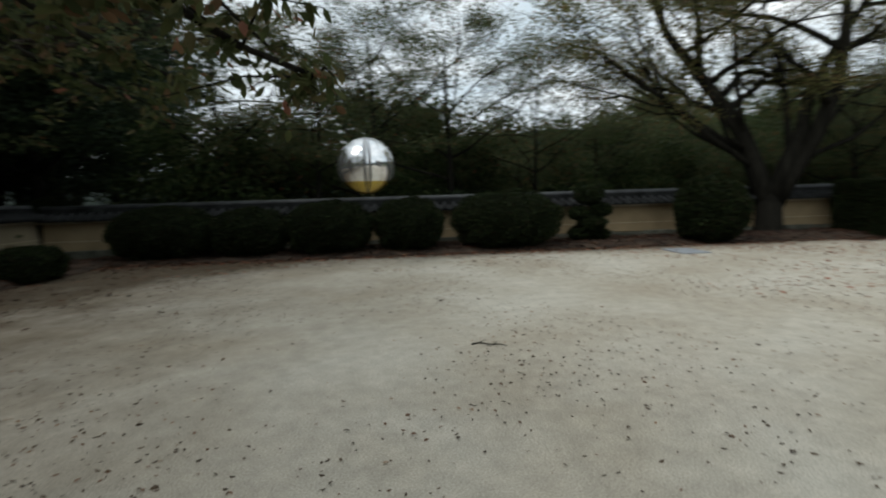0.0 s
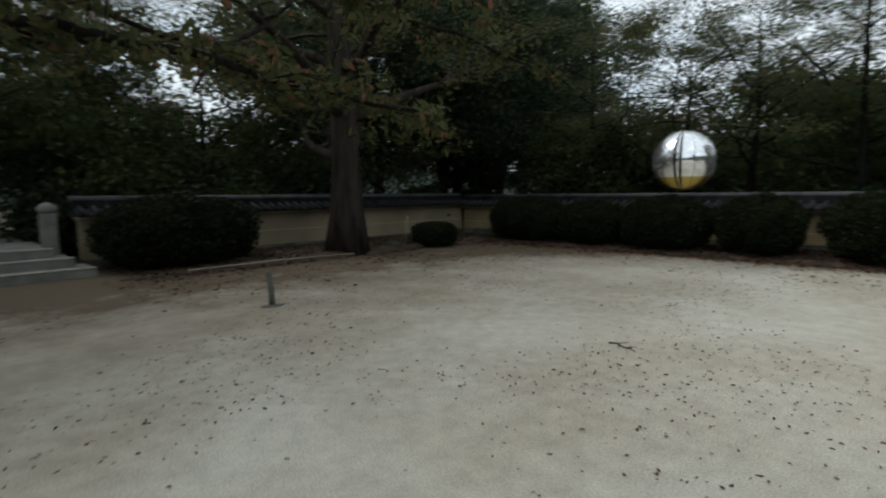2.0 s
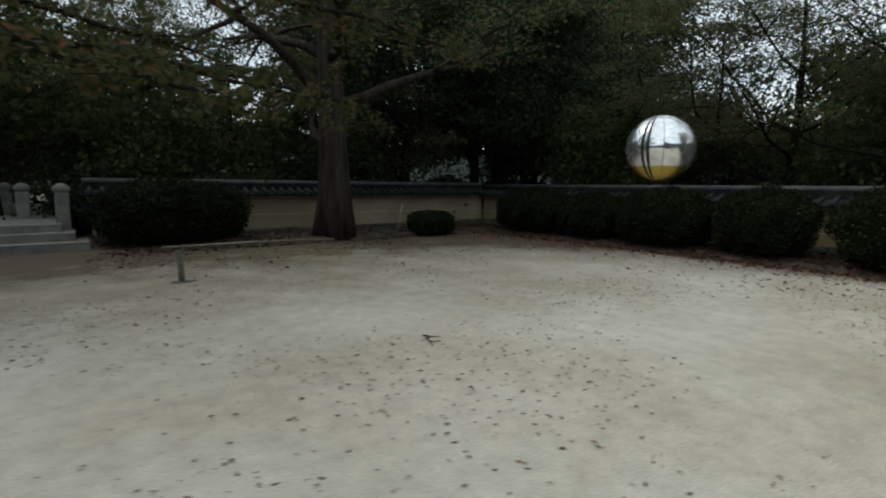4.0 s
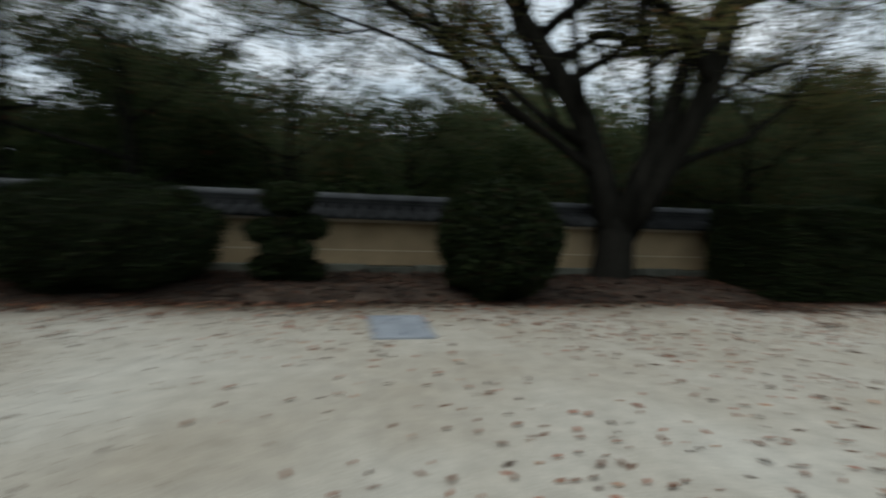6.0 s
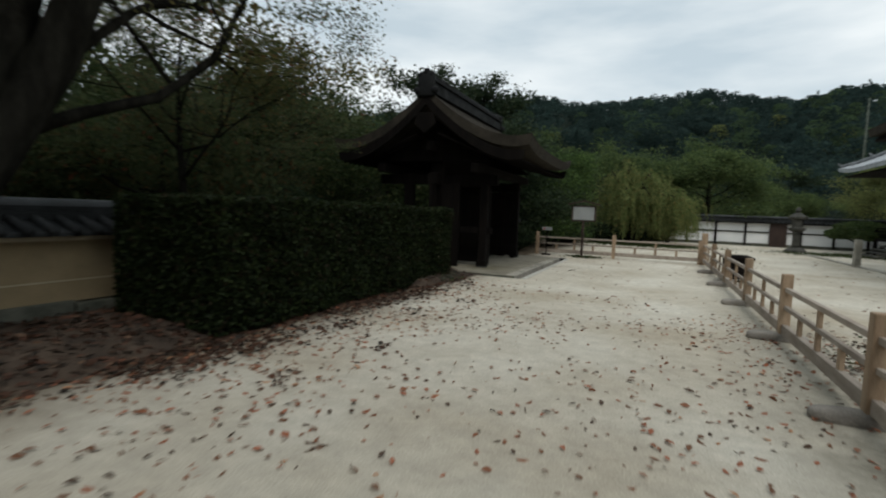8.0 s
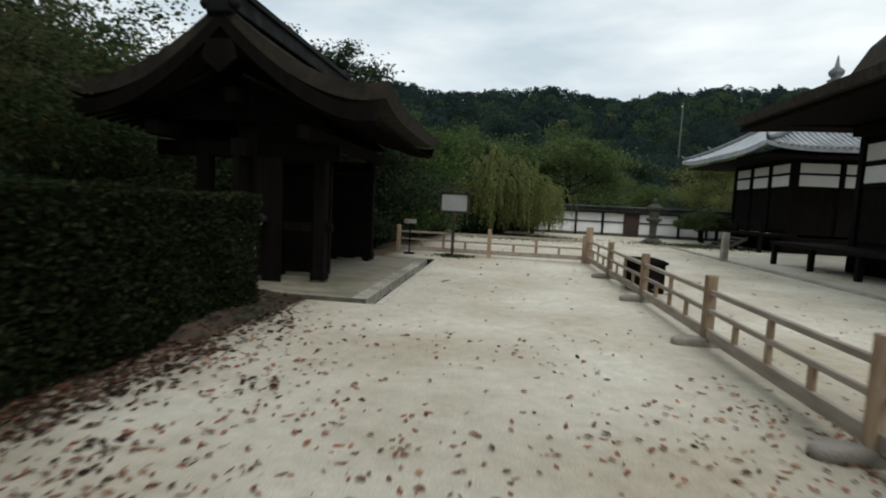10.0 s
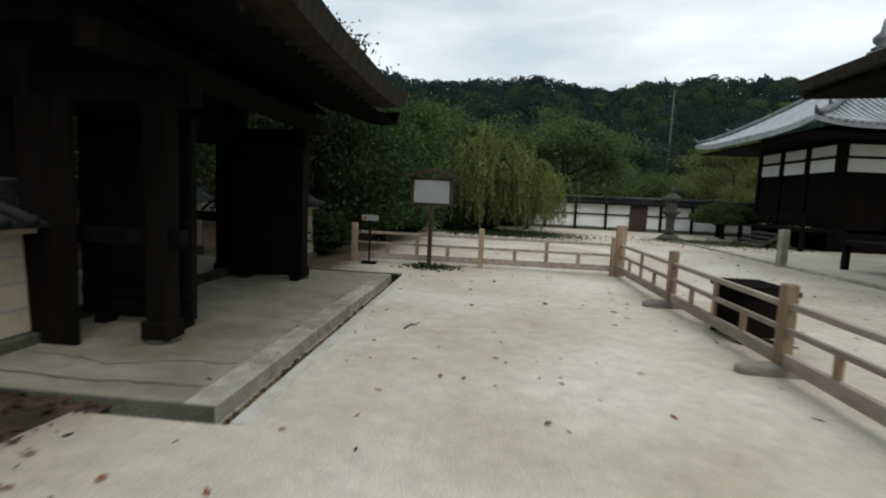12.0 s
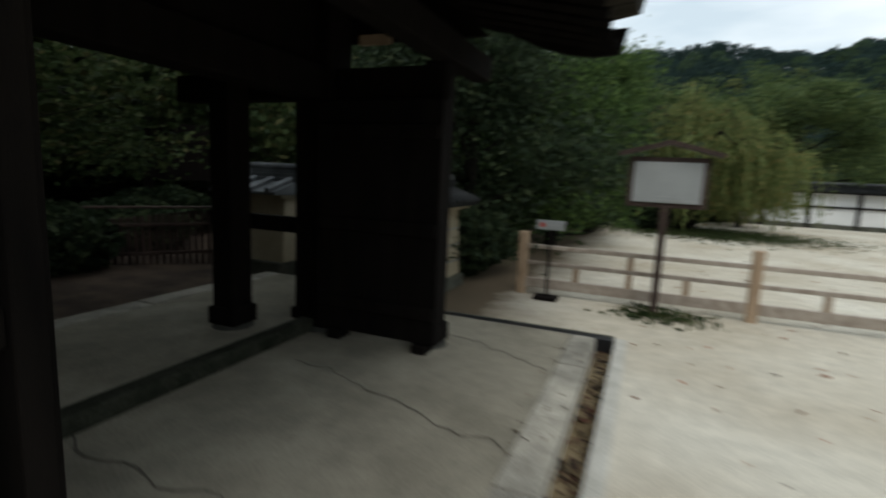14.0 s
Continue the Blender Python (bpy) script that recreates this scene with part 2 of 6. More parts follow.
def bed_dirt_and_shade(m):
    """Brown dirt carried out of the beds in uneven drifts, with tree shade painted into the same darkening."""
    n, l = m.node_tree.nodes, m.node_tree.links
    b = n["Principled BSDF"]
    was = b.inputs["Base Color"].links[0].from_socket
    tc, sep, noi = n.new("ShaderNodeTexCoord"), n.new("ShaderNodeSeparateXYZ"), n.new("ShaderNodeTexNoise")
    noi.inputs["Scale"].default_value, noi.inputs["Detail"].default_value, noi.inputs["Roughness"].default_value = 1.1, 9, 0.72
    l.new(tc.outputs["Object"], sep.inputs[0])
    l.new(tc.outputs["Object"], noi.inputs["Vector"])
    def band(axis, a, c):
        mr = n.new("ShaderNodeMapRange")
        mr.inputs["From Min"].default_value, mr.inputs["From Max"].default_value = a, c
        l.new(sep.outputs[axis], mr.inputs["Value"])
        return mr.outputs["Result"]
    top = n.new("ShaderNodeMath")
    top.operation = "MAXIMUM"
    # the long fade in Y also paints the trees' shade onto the gravel
    l.new(band("Y", 1.0, -9.3), top.inputs[0])
    l.new(band("X", -6.6, -8.6), top.inputs[1])
    diag = n.new("ShaderNodeMath")
    l.new(sep.outputs["X"], diag.inputs[0])
    l.new(sep.outputs["Y"], diag.inputs[1])
    # south-west corner: more dirt, and canopy shade put into the colour
    corner = n.new("ShaderNodeMapRange")
    corner.inputs["From Min"].default_value, corner.inputs["From Max"].default_value = -5.0, -13.5
    l.new(diag.outputs[0], corner.inputs["Value"])
    south_west, top = top, n.new("ShaderNodeMath")
    top.operation = "MAXIMUM"
    l.new(south_west.outputs[0], top.inputs[0])
    l.new(corner.outputs["Result"], top.inputs[1])
    less = n.new("ShaderNodeMath")
    less.operation = "MULTIPLY_ADD"
    less.inputs[1].default_value, less.inputs[2].default_value = 2.6, -1.25
    l.new(noi.outputs["Fac"], less.inputs[0])
    both = n.new("ShaderNodeMath")
    both.operation = "MULTIPLY_ADD"
    both.inputs[1].default_value = 1.9
    l.new(top.outputs[0], both.inputs[0])
    l.new(less.outputs[0], both.inputs[2])
    gate_ = n.new("ShaderNodeMath")
    gate_.operation, gate_.use_clamp = "MULTIPLY", True
    l.new(both.outputs[0], gate_.inputs[0])
    l.new(top.outputs[0], gate_.inputs[1])
    mix = n.new("ShaderNodeMixRGB")
    mix.inputs["Color2"].default_value = (0.098, 0.075, 0.049, 1)
    l.new(gate_.outputs[0], mix.inputs["Fac"])
    l.new(was, mix.inputs["Color1"])
    l.new(mix.outputs["Color"], b.inputs["Base Color"])


bed_dirt_and_shade(M_GROUND)


def paler_gravel(m):
    """Gravel that grows paler along y, with an uneven edge, in the court before the halls."""
    n, l = m.node_tree.nodes, m.node_tree.links
    b = n["Principled BSDF"]
    was = b.inputs["Base Color"].links[0].from_socket
    tc, sep, noi, add = n.new("ShaderNodeTexCoord"), n.new("ShaderNodeSeparateXYZ"), n.new("ShaderNodeTexNoise"), n.new("ShaderNodeMath")
    noi.inputs["Scale"].default_value, noi.inputs["Detail"].default_value = 0.5, 6
    add.operation = "MULTIPLY_ADD"
    add.inputs[1].default_value = 6.0
    mr, hs = n.new("ShaderNodeMapRange"), n.new("ShaderNodeHueSaturation")
    mr.inputs["From Min"].default_value, mr.inputs["From Max"].default_value = 15.0, 23.0
    mr.inputs["To Min"].default_value, mr.inputs["To Max"].default_value = 1.0, 1.24
    l.new(tc.outputs["Object"], sep.inputs[0])
    l.new(tc.outputs["Object"], noi.inputs["Vector"])
    l.new(noi.outputs["Fac"], add.inputs[0])
    l.new(sep.outputs["Y"], add.inputs[2])
    l.new(add.outputs[0], mr.inputs["Value"])
    l.new(mr.outputs["Result"], hs.inputs["Value"])
    l.new(was, hs.inputs["Color"])
    l.new(hs.outputs["Color"], b.inputs["Base Color"])


paler_gravel(M_GROUND)


def damp_strip(m):
    """Damp, mossy gravel along the foot of the fence, in broken patches."""
    n, l = m.node_tree.nodes, m.node_tree.links
    b = n["Principled BSDF"]
    was = b.inputs["Base Color"].links[0].from_socket
    tc, sep, noi, mix = n.new("ShaderNodeTexCoord"), n.new("ShaderNodeSeparateXYZ"), n.new("ShaderNodeTexNoise"), n.new("ShaderNodeMixRGB")
    off, wide, join, ends, spots, fac = (n.new("ShaderNodeMath") for _ in range(6))
    noi.inputs["Scale"].default_value, noi.inputs["Detail"].default_value, noi.inputs["Roughness"].default_value = 1.8, 8, 0.7
    l.new(tc.outputs["Object"], sep.inputs[0])
    l.new(tc.outputs["Object"], noi.inputs["Vector"])
    off.operation, off.inputs[1].default_value = "ADD", 1.75
    l.new(sep.outputs["X"], off.inputs[0])
    wide.operation = "ABSOLUTE"
    l.new(off.outputs[0], wide.inputs[0])
    near, along = n.new("ShaderNodeMapRange"), n.new("ShaderNodeMapRange")
    near.inputs["From Min"].default_value, near.inputs["From Max"].default_value = 1.1, 0.1
    along.inputs["From Min"].default_value, along.inputs["From Max"].default_value = 22.0, 13.0
    l.new(wide.outputs[0], near.inputs["Value"])
    l.new(sep.outputs["Y"], along.inputs["Value"])
    join.operation = "MULTIPLY"
    l.new(near.outputs["Result"], join.inputs[0])
    start = n.new("ShaderNodeMapRange")
    start.inputs["From Min"].default_value, start.inputs["From Max"].default_value = 7.5, 11.0
    l.new(sep.outputs["Y"], start.inputs["Value"])
    ends.operation = "MULTIPLY"
    l.new(along.outputs["Result"], ends.inputs[0])
    l.new(start.outputs["Result"], ends.inputs[1])
    l.new(ends.outputs[0], join.inputs[1])
    spots.operation = "MULTIPLY_ADD"
    spots.inputs[1].default_value, spots.inputs[2].default_value = 3.2, -1.0
    l.new(noi.outputs["Fac"], spots.inputs[0])
    fac.operation, fac.use_clamp = "MULTIPLY", True
    l.new(join.outputs[0], fac.inputs[0])
    l.new(spots.outputs[0], fac.inputs[1])
    mix.inputs["Color2"].default_value = (0.13, 0.118, 0.085, 1)
    l.new(fac.outputs[0], mix.inputs["Fac"])
    l.new(was, mix.inputs["Color1"])
    l.new(mix.outputs["Color"], b.inputs["Base Color"])


damp_strip(M_GROUND)
mottle(M_CONCRETE, 3.0, 0.75, 1.15)
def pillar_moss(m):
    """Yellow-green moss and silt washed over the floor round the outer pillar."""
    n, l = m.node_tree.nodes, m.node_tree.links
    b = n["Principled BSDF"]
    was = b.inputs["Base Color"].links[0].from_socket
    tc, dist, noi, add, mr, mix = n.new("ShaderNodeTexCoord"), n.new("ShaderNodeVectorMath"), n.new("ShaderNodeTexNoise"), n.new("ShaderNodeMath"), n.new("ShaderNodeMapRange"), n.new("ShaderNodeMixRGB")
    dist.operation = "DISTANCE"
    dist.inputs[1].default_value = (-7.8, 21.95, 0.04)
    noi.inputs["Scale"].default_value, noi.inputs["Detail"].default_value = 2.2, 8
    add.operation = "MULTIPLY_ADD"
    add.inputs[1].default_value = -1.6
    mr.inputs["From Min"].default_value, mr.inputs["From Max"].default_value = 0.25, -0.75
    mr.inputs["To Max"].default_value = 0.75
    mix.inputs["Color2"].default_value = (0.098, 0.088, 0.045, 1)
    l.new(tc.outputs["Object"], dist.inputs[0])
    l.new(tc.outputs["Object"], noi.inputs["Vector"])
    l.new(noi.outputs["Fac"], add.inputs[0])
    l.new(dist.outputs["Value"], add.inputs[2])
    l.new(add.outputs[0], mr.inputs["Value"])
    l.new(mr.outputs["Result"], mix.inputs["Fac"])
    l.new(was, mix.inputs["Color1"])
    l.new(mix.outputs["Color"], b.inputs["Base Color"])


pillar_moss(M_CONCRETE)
mottle(M_KERB, 5.0, 0.6, 1.15)
mottle(M_PLASTER, 2.0, 0.8, 1.12)
mottle(M_CREAM, 2.0, 0.8, 1.12)
mottle(M_BARKROOF, 6.0, 0.7, 1.3)
F_HEDGE = foliage("hedge_leaves", [(5, (0.0100, 0.0161, 0.0056)), (4, (0.0160, 0.0247, 0.0081)), (2, (0.0249, 0.0356, 0.0113)), (1, (0.0225, 0.0166, 0.0081))], 0.25)
F_AUTUMN = foliage("autumn_leaves", [(6, (0.061, 0.081, 0.038)), (6, (0.086, 0.106, 0.047)), (3, (0.112, 0.112, 0.050)), (1, (0.1179, 0.0806, 0.0351)), (0.5, (0.1702, 0.0723, 0.0378))], 0.6)
F_CHERRY = foliage("cherry_leaves", [(6, (0.046, 0.058, 0.022)), (6, (0.066, 0.074, 0.028)), (4, (0.088, 0.078, 0.034)), (1.2, (0.115, 0.070, 0.036)), (0.4, (0.18, 0.080, 0.048))], 0.5)
F_GREEN = foliage("green_leaves", [(5, (0.0255, 0.0425, 0.0153)), (4, (0.0425, 0.0637, 0.0222)), (3, (0.0637, 0.0807, 0.0298)), (1, (0.0850, 0.0850, 0.0340))], 0.4)
F_DARK = foliage("dark_leaves", [(5, (0.0209, 0.0347, 0.0174)), (4, (0.0325, 0.0510, 0.0244)), (2, (0.0486, 0.0650, 0.0302))], 0.3)
F_BRIGHT = foliage("bright_leaves", [(5, (0.050, 0.086, 0.028)), (4, (0.075, 0.125, 0.038)), (2, (0.120, 0.180, 0.054))], 0.45)
F_WEEP = foliage("weeping_leaves", [(4, (0.115, 0.150, 0.052)), (4, (0.160, 0.190, 0.068)), (2, (0.215, 0.225, 0.082)), (1, (0.23, 0.19, 0.07))], 0.45)
F_DOME = foliage("dome_leaves", [(4, (0.066, 0.100, 0.038)), (4, (0.092, 0.132, 0.048)), (2, (0.130, 0.165, 0.060))], 0.45)
F_OLIVE = foliage("olive_leaves", [(4, (0.105, 0.125, 0.045)), (4, (0.135, 0.155, 0.055)), (2, (0.17, 0.175, 0.065))], 0.45)
F_LITTER = foliage("fallen_leaves", [(4, (0.158, 0.078, 0.045)), (4, (0.225, 0.096, 0.053)), (3, (0.300, 0.114, 0.064)), (2.5, (0.083, 0.052, 0.036)), (1, (0.365, 0.185, 0.095))], 0.15)
F_BEDLEAF = foliage("bed_leaves", [(4, (0.046, 0.028, 0.019)), (4, (0.064, 0.034, 0.023)), (3, (0.085, 0.041, 0.026)), (4, (0.025, 0.020, 0.016)), (1, (0.120, 0.072, 0.046))], 0.1)
F_MAPLE = foliage("maple_leaves", [(5, (0.088, 0.096, 0.034)), (5, (0.122, 0.122, 0.045)), (3, (0.160, 0.132, 0.052)), (1, (0.1694, 0.0968, 0.0424))], 0.55)
F_BITS = foliage("dark_leaf_bits", [(4, (0.075, 0.055, 0.040)), (4, (0.11, 0.080, 0.055)), (2, (0.17, 0.10, 0.065)), (1, (0.23, 0.13, 0.07))], 0.1)
F_HILLGREEN = foliage("hill_green", [(4, (0.050, 0.080, 0.042)), (4, (0.060, 0.092, 0.047)), (2, (0.072, 0.104, 0.052))], 0.5, 0.9, 0.09, (0.3, 1.7))
# blue mixed into the greens paints the haze of distance onto the leaves
F_FOREST_HAZY = foliage("far_forest", [(5, (0.0270, 0.0470, 0.0420)), (4, (0.0320, 0.0540, 0.0470)), (2, (0.0390, 0.0620, 0.0520))], 0.5, 0.9, 0.085, (0.2, 1.8))


# ---- building blocks ----
def mesh_of(name, bm, material, smooth=False):
    me = bpy.data.meshes.new(name)
    bm.to_mesh(me)
    bm.free()
    me.materials.append(material)
    if smooth:
        me.polygons.foreach_set("use_smooth", [True] * len(me.polygons))
    return me


def part(name, bm, material, parent=None, label="", smooth=False, kind=""):
    ob = new(name, mesh_of(name, bm, material, smooth))
    ob.parent = parent
    return tagged(ob, label, kind=kind)


def thing(name, label, category, at=(0, 0, 0), rz=0.0, group="", kind=""):
    ob = new(name)
    ob.matrix_basis = pose(*at, 0, 0, rz)
    return tagged(ob, label, category, group, kind)


def solo(name, bm, material, label, category, at=(0, 0, 0), rz=0.0, group="", kind="", smooth=False):
    ob = part(name, bm, material, None, label, smooth, kind)
    ob.matrix_basis = pose(*at, 0, 0, rz)
    return tagged(ob, label, category, group, kind)


def box(x0, x1, y0, y1, z0, z1, bevel=0.0, bm=None):
    bm = bm or bmesh.new()
    made = bmesh.ops.create_cube(bm, size=1.0, matrix=Matrix.LocRotScale(((x0 + x1) / 2, (y0 + y1) / 2, (z0 + z1) / 2), None, (x1 - x0, y1 - y0, z1 - z0)))
    if bevel:
        edges = {e for v in made["verts"] for e in v.link_edges}
        bmesh.ops.bevel(bm, geom=list(edges), offset=bevel, segments=2, affect="EDGES", profile=0.5)
    return bm


def tube(bm, pts, radii, sides=8):
    """A tapered limb through the points."""
    pts = [Vector(p) for p in pts]
    rings = []
    for i, p in enumerate(pts):
        d = (pts[min(i + 1, len(pts) - 1)] - pts[max(i - 1, 0)]).normalized()
        a = d.cross(Vector((0.31, 0.95, 0.05))).normalized()
        b = d.cross(a)
        rings.append([bm.verts.new(p + (a * math.cos(k * math.tau / sides) + b * math.sin(k * math.tau / sides)) * radii[i]) for k in range(sides)])
    for r, s in zip(rings, rings[1:]):
        for k in range(sides):
            bm.faces.new((r[k], r[(k + 1) % sides], s[(k + 1) % sides], s[k]))
    bm.faces.new(rings[-1])
    bm.faces.new(rings[0][::-1])
    return bm


def sweep(profile, pts, bm=None):
    """A solid of a closed (x, z) profile carried from y to y."""
    bm = bm or bmesh.new()
    rows = [[bm.verts.new((x, y, z)) for x, z in profile] for y in pts]
    n = len(profile)
    for r, s in zip(rows, rows[1:]):
        for k in range(n):
            bm.faces.new((r[k], s[k], s[(k + 1) % n], r[(k + 1) % n]))
    bm.faces.new(rows[0])
    bm.faces.new(rows[-1][::-1])
    return bm


def lathe(profile, sides=24, bm=None, at=(0, 0)):
    """A turned solid of (radius, z) rows."""
    bm = bm or bmesh.new()
    rings = [[bm.verts.new((at[0] + r * math.cos(k * math.tau / sides), at[1] + r * math.sin(k * math.tau / sides), z)) for k in range(sides)] for r, z in profile]
    for r, s in zip(rings, rings[1:]):
        for k in range(sides):
            bm.faces.new((r[k], r[(k + 1) % sides], s[(k + 1) % sides], s[k]))
    bm.faces.new(rings[0][::-1])
    bm.faces.new(rings[-1])
    return bm


def leaf_mesh(name, pts, size, rng, material, long=1.7, up=0.0, axis=None, fold=0.18, oval=False):
    """One mesh of many small pointed leaves, each a folded pair of triangles, round the points."""
    pts = np.asarray(pts, dtype=float)
    n = len(pts)
    a = rng.normal(size=(n, 3)) if axis is None else np.asarray(axis) + rng.normal(size=(n, 3)) * 0.35
    a /= np.linalg.norm(a, axis=1)[:, None] + 1e-9
    b = rng.normal(size=(n, 3))
    b[:, 2] *= 1.0 - up
    a[:, 2] *= 1.0 - up
    b -= a * (a * b).sum(1)[:, None]
    b /= np.linalg.norm(b, axis=1)[:, None] + 1e-9
    c = np.cross(a, b)
    s = size * rng.uniform(0.6, 1.35, size=(n, 1))
    if oval:
        h, w = a * s * long / 2, b * s / 2
        v = np.stack([pts - h, pts - h * 0.35 + w * 0.9 + c * s * fold, pts + h * 0.3 + w * 0.8 + c * s * fold, pts + h + c * s * fold * 0.6, pts + h * 0.3 - w * 0.8 + c * s * fold, pts - h * 0.35 - w * 0.9 + c * s * fold], axis=1).reshape(-1, 3)
        i = np.arange(n) * 6
        tri = np.stack([i, i + 1, i + 2, i, i + 2, i + 3, i, i + 3, i + 4, i, i + 4, i + 5], axis=1).reshape(-1)
    else:
        v, tri = None, None
    corners, faces = (6, 4) if oval else (4, 2)
    if not oval:
        v = np.stack([pts - a * s * long / 2, pts + b * s / 2 + c * s * fold, pts + a * s * long / 2, pts - b * s / 2 + c * s * fold], axis=1).reshape(-1, 3)
        i = np.arange(n) * 4
        tri = np.stack([i, i + 1, i + 2, i, i + 2, i + 3], axis=1).reshape(-1)
    me = bpy.data.meshes.new(name)
    me.vertices.add(n * corners)
    me.vertices.foreach_set("co", v.astype(np.float32).ravel())
    me.loops.add(n * faces * 3)
    me.loops.foreach_set("vertex_index", tri.astype(np.int32))
    me.polygons.add(n * faces)
    me.polygons.foreach_set("loop_start", np.arange(0, n * faces * 3, 3, dtype=np.int32))
    me.polygons.foreach_set("loop_total", np.full(n * faces, 3, dtype=np.int32))
    me.materials.append(material)
    me.update(calc_edges=True)
    return me


def child_mesh(name, me, parent, label=""):
    ob = new(name, me)
    ob.parent = parent
    return tagged(ob, label)


def blob_points(n, size, rng, power=2.6, skin=0.10, bottom=0.0):
    """Points in the skin of a clipped bush: half sizes, flattened like a superellipsoid, with uneven lumps."""
    d = rng.normal(size=(n, 3))
    d /= np.linalg.norm(d, axis=1)[:, None]
    r = (np.abs(d) ** power).sum(1) ** (-1 / power)
    lump = 1 + 0.05 * np.sin(d[:, 0] * 7 + d[:, 1] * 5) + 0.04 * np.sin(d[:, 1] * 11 - d[:, 2] * 6)
    p = d * (r * lump * rng.uniform(1 - skin, 1.03, size=n))[:, None] * np.asarray(size)
    return p[p[:, 2] > -size[2] * (1 - bottom)]


def blob_body(size, power=2.6, shrink=0.9):
    bm = bmesh.new()
    bmesh.ops.create_icosphere(bm, subdivisions=4, radius=1.0)
    for v in bm.verts:
        d = v.co.normalized()
        r = (abs(d.x) ** power + abs(d.y) ** power + abs(d.z) ** power) ** (-1 / power)
        lump = 1 + 0.05 * math.sin(d.x * 7 + d.y * 5) + 0.04 * math.sin(d.y * 11 - d.z * 6)
        v.co = Vector((d.x * size[0], d.y * size[1], d.z * size[2])) * (r * lump * shrink)
    return bm


def bush(at, size, seed, leaves=9000, leaf=0.038, power=2.6, label="", material=None, name="clipped_bush", group="clipped bushes along the wall"):
    """A clipped bush standing on the ground at at, with its half sizes."""
    rng = np.random.default_rng(seed)
    t = thing(name, label or "dark green clipped evergreen bush by the wall", "bush", at, group=group)
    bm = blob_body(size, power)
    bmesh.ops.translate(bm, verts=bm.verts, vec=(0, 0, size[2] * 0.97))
    part("core", bm, M_HEDGE_SHADE, t, smooth=True)
    p = blob_points(leaves, size, rng, power)
    p[:, 2] += size[2] * 0.97
    p = p[p[:, 2] > 0.01]
    child_mesh("foliage", leaf_mesh("foliage", p, leaf, rng, material or F_HEDGE), t)
    return t


# near-black filler: the shade between the leaves put into a solid core
M_HEDGE_SHADE = surf("hedge_inside_shade", (0.006, 0.008, 0.004), (0.013, 0.016, 0.008), 9.0, 0.95, 0.9, 40, speck=0.5, spec=0.05)


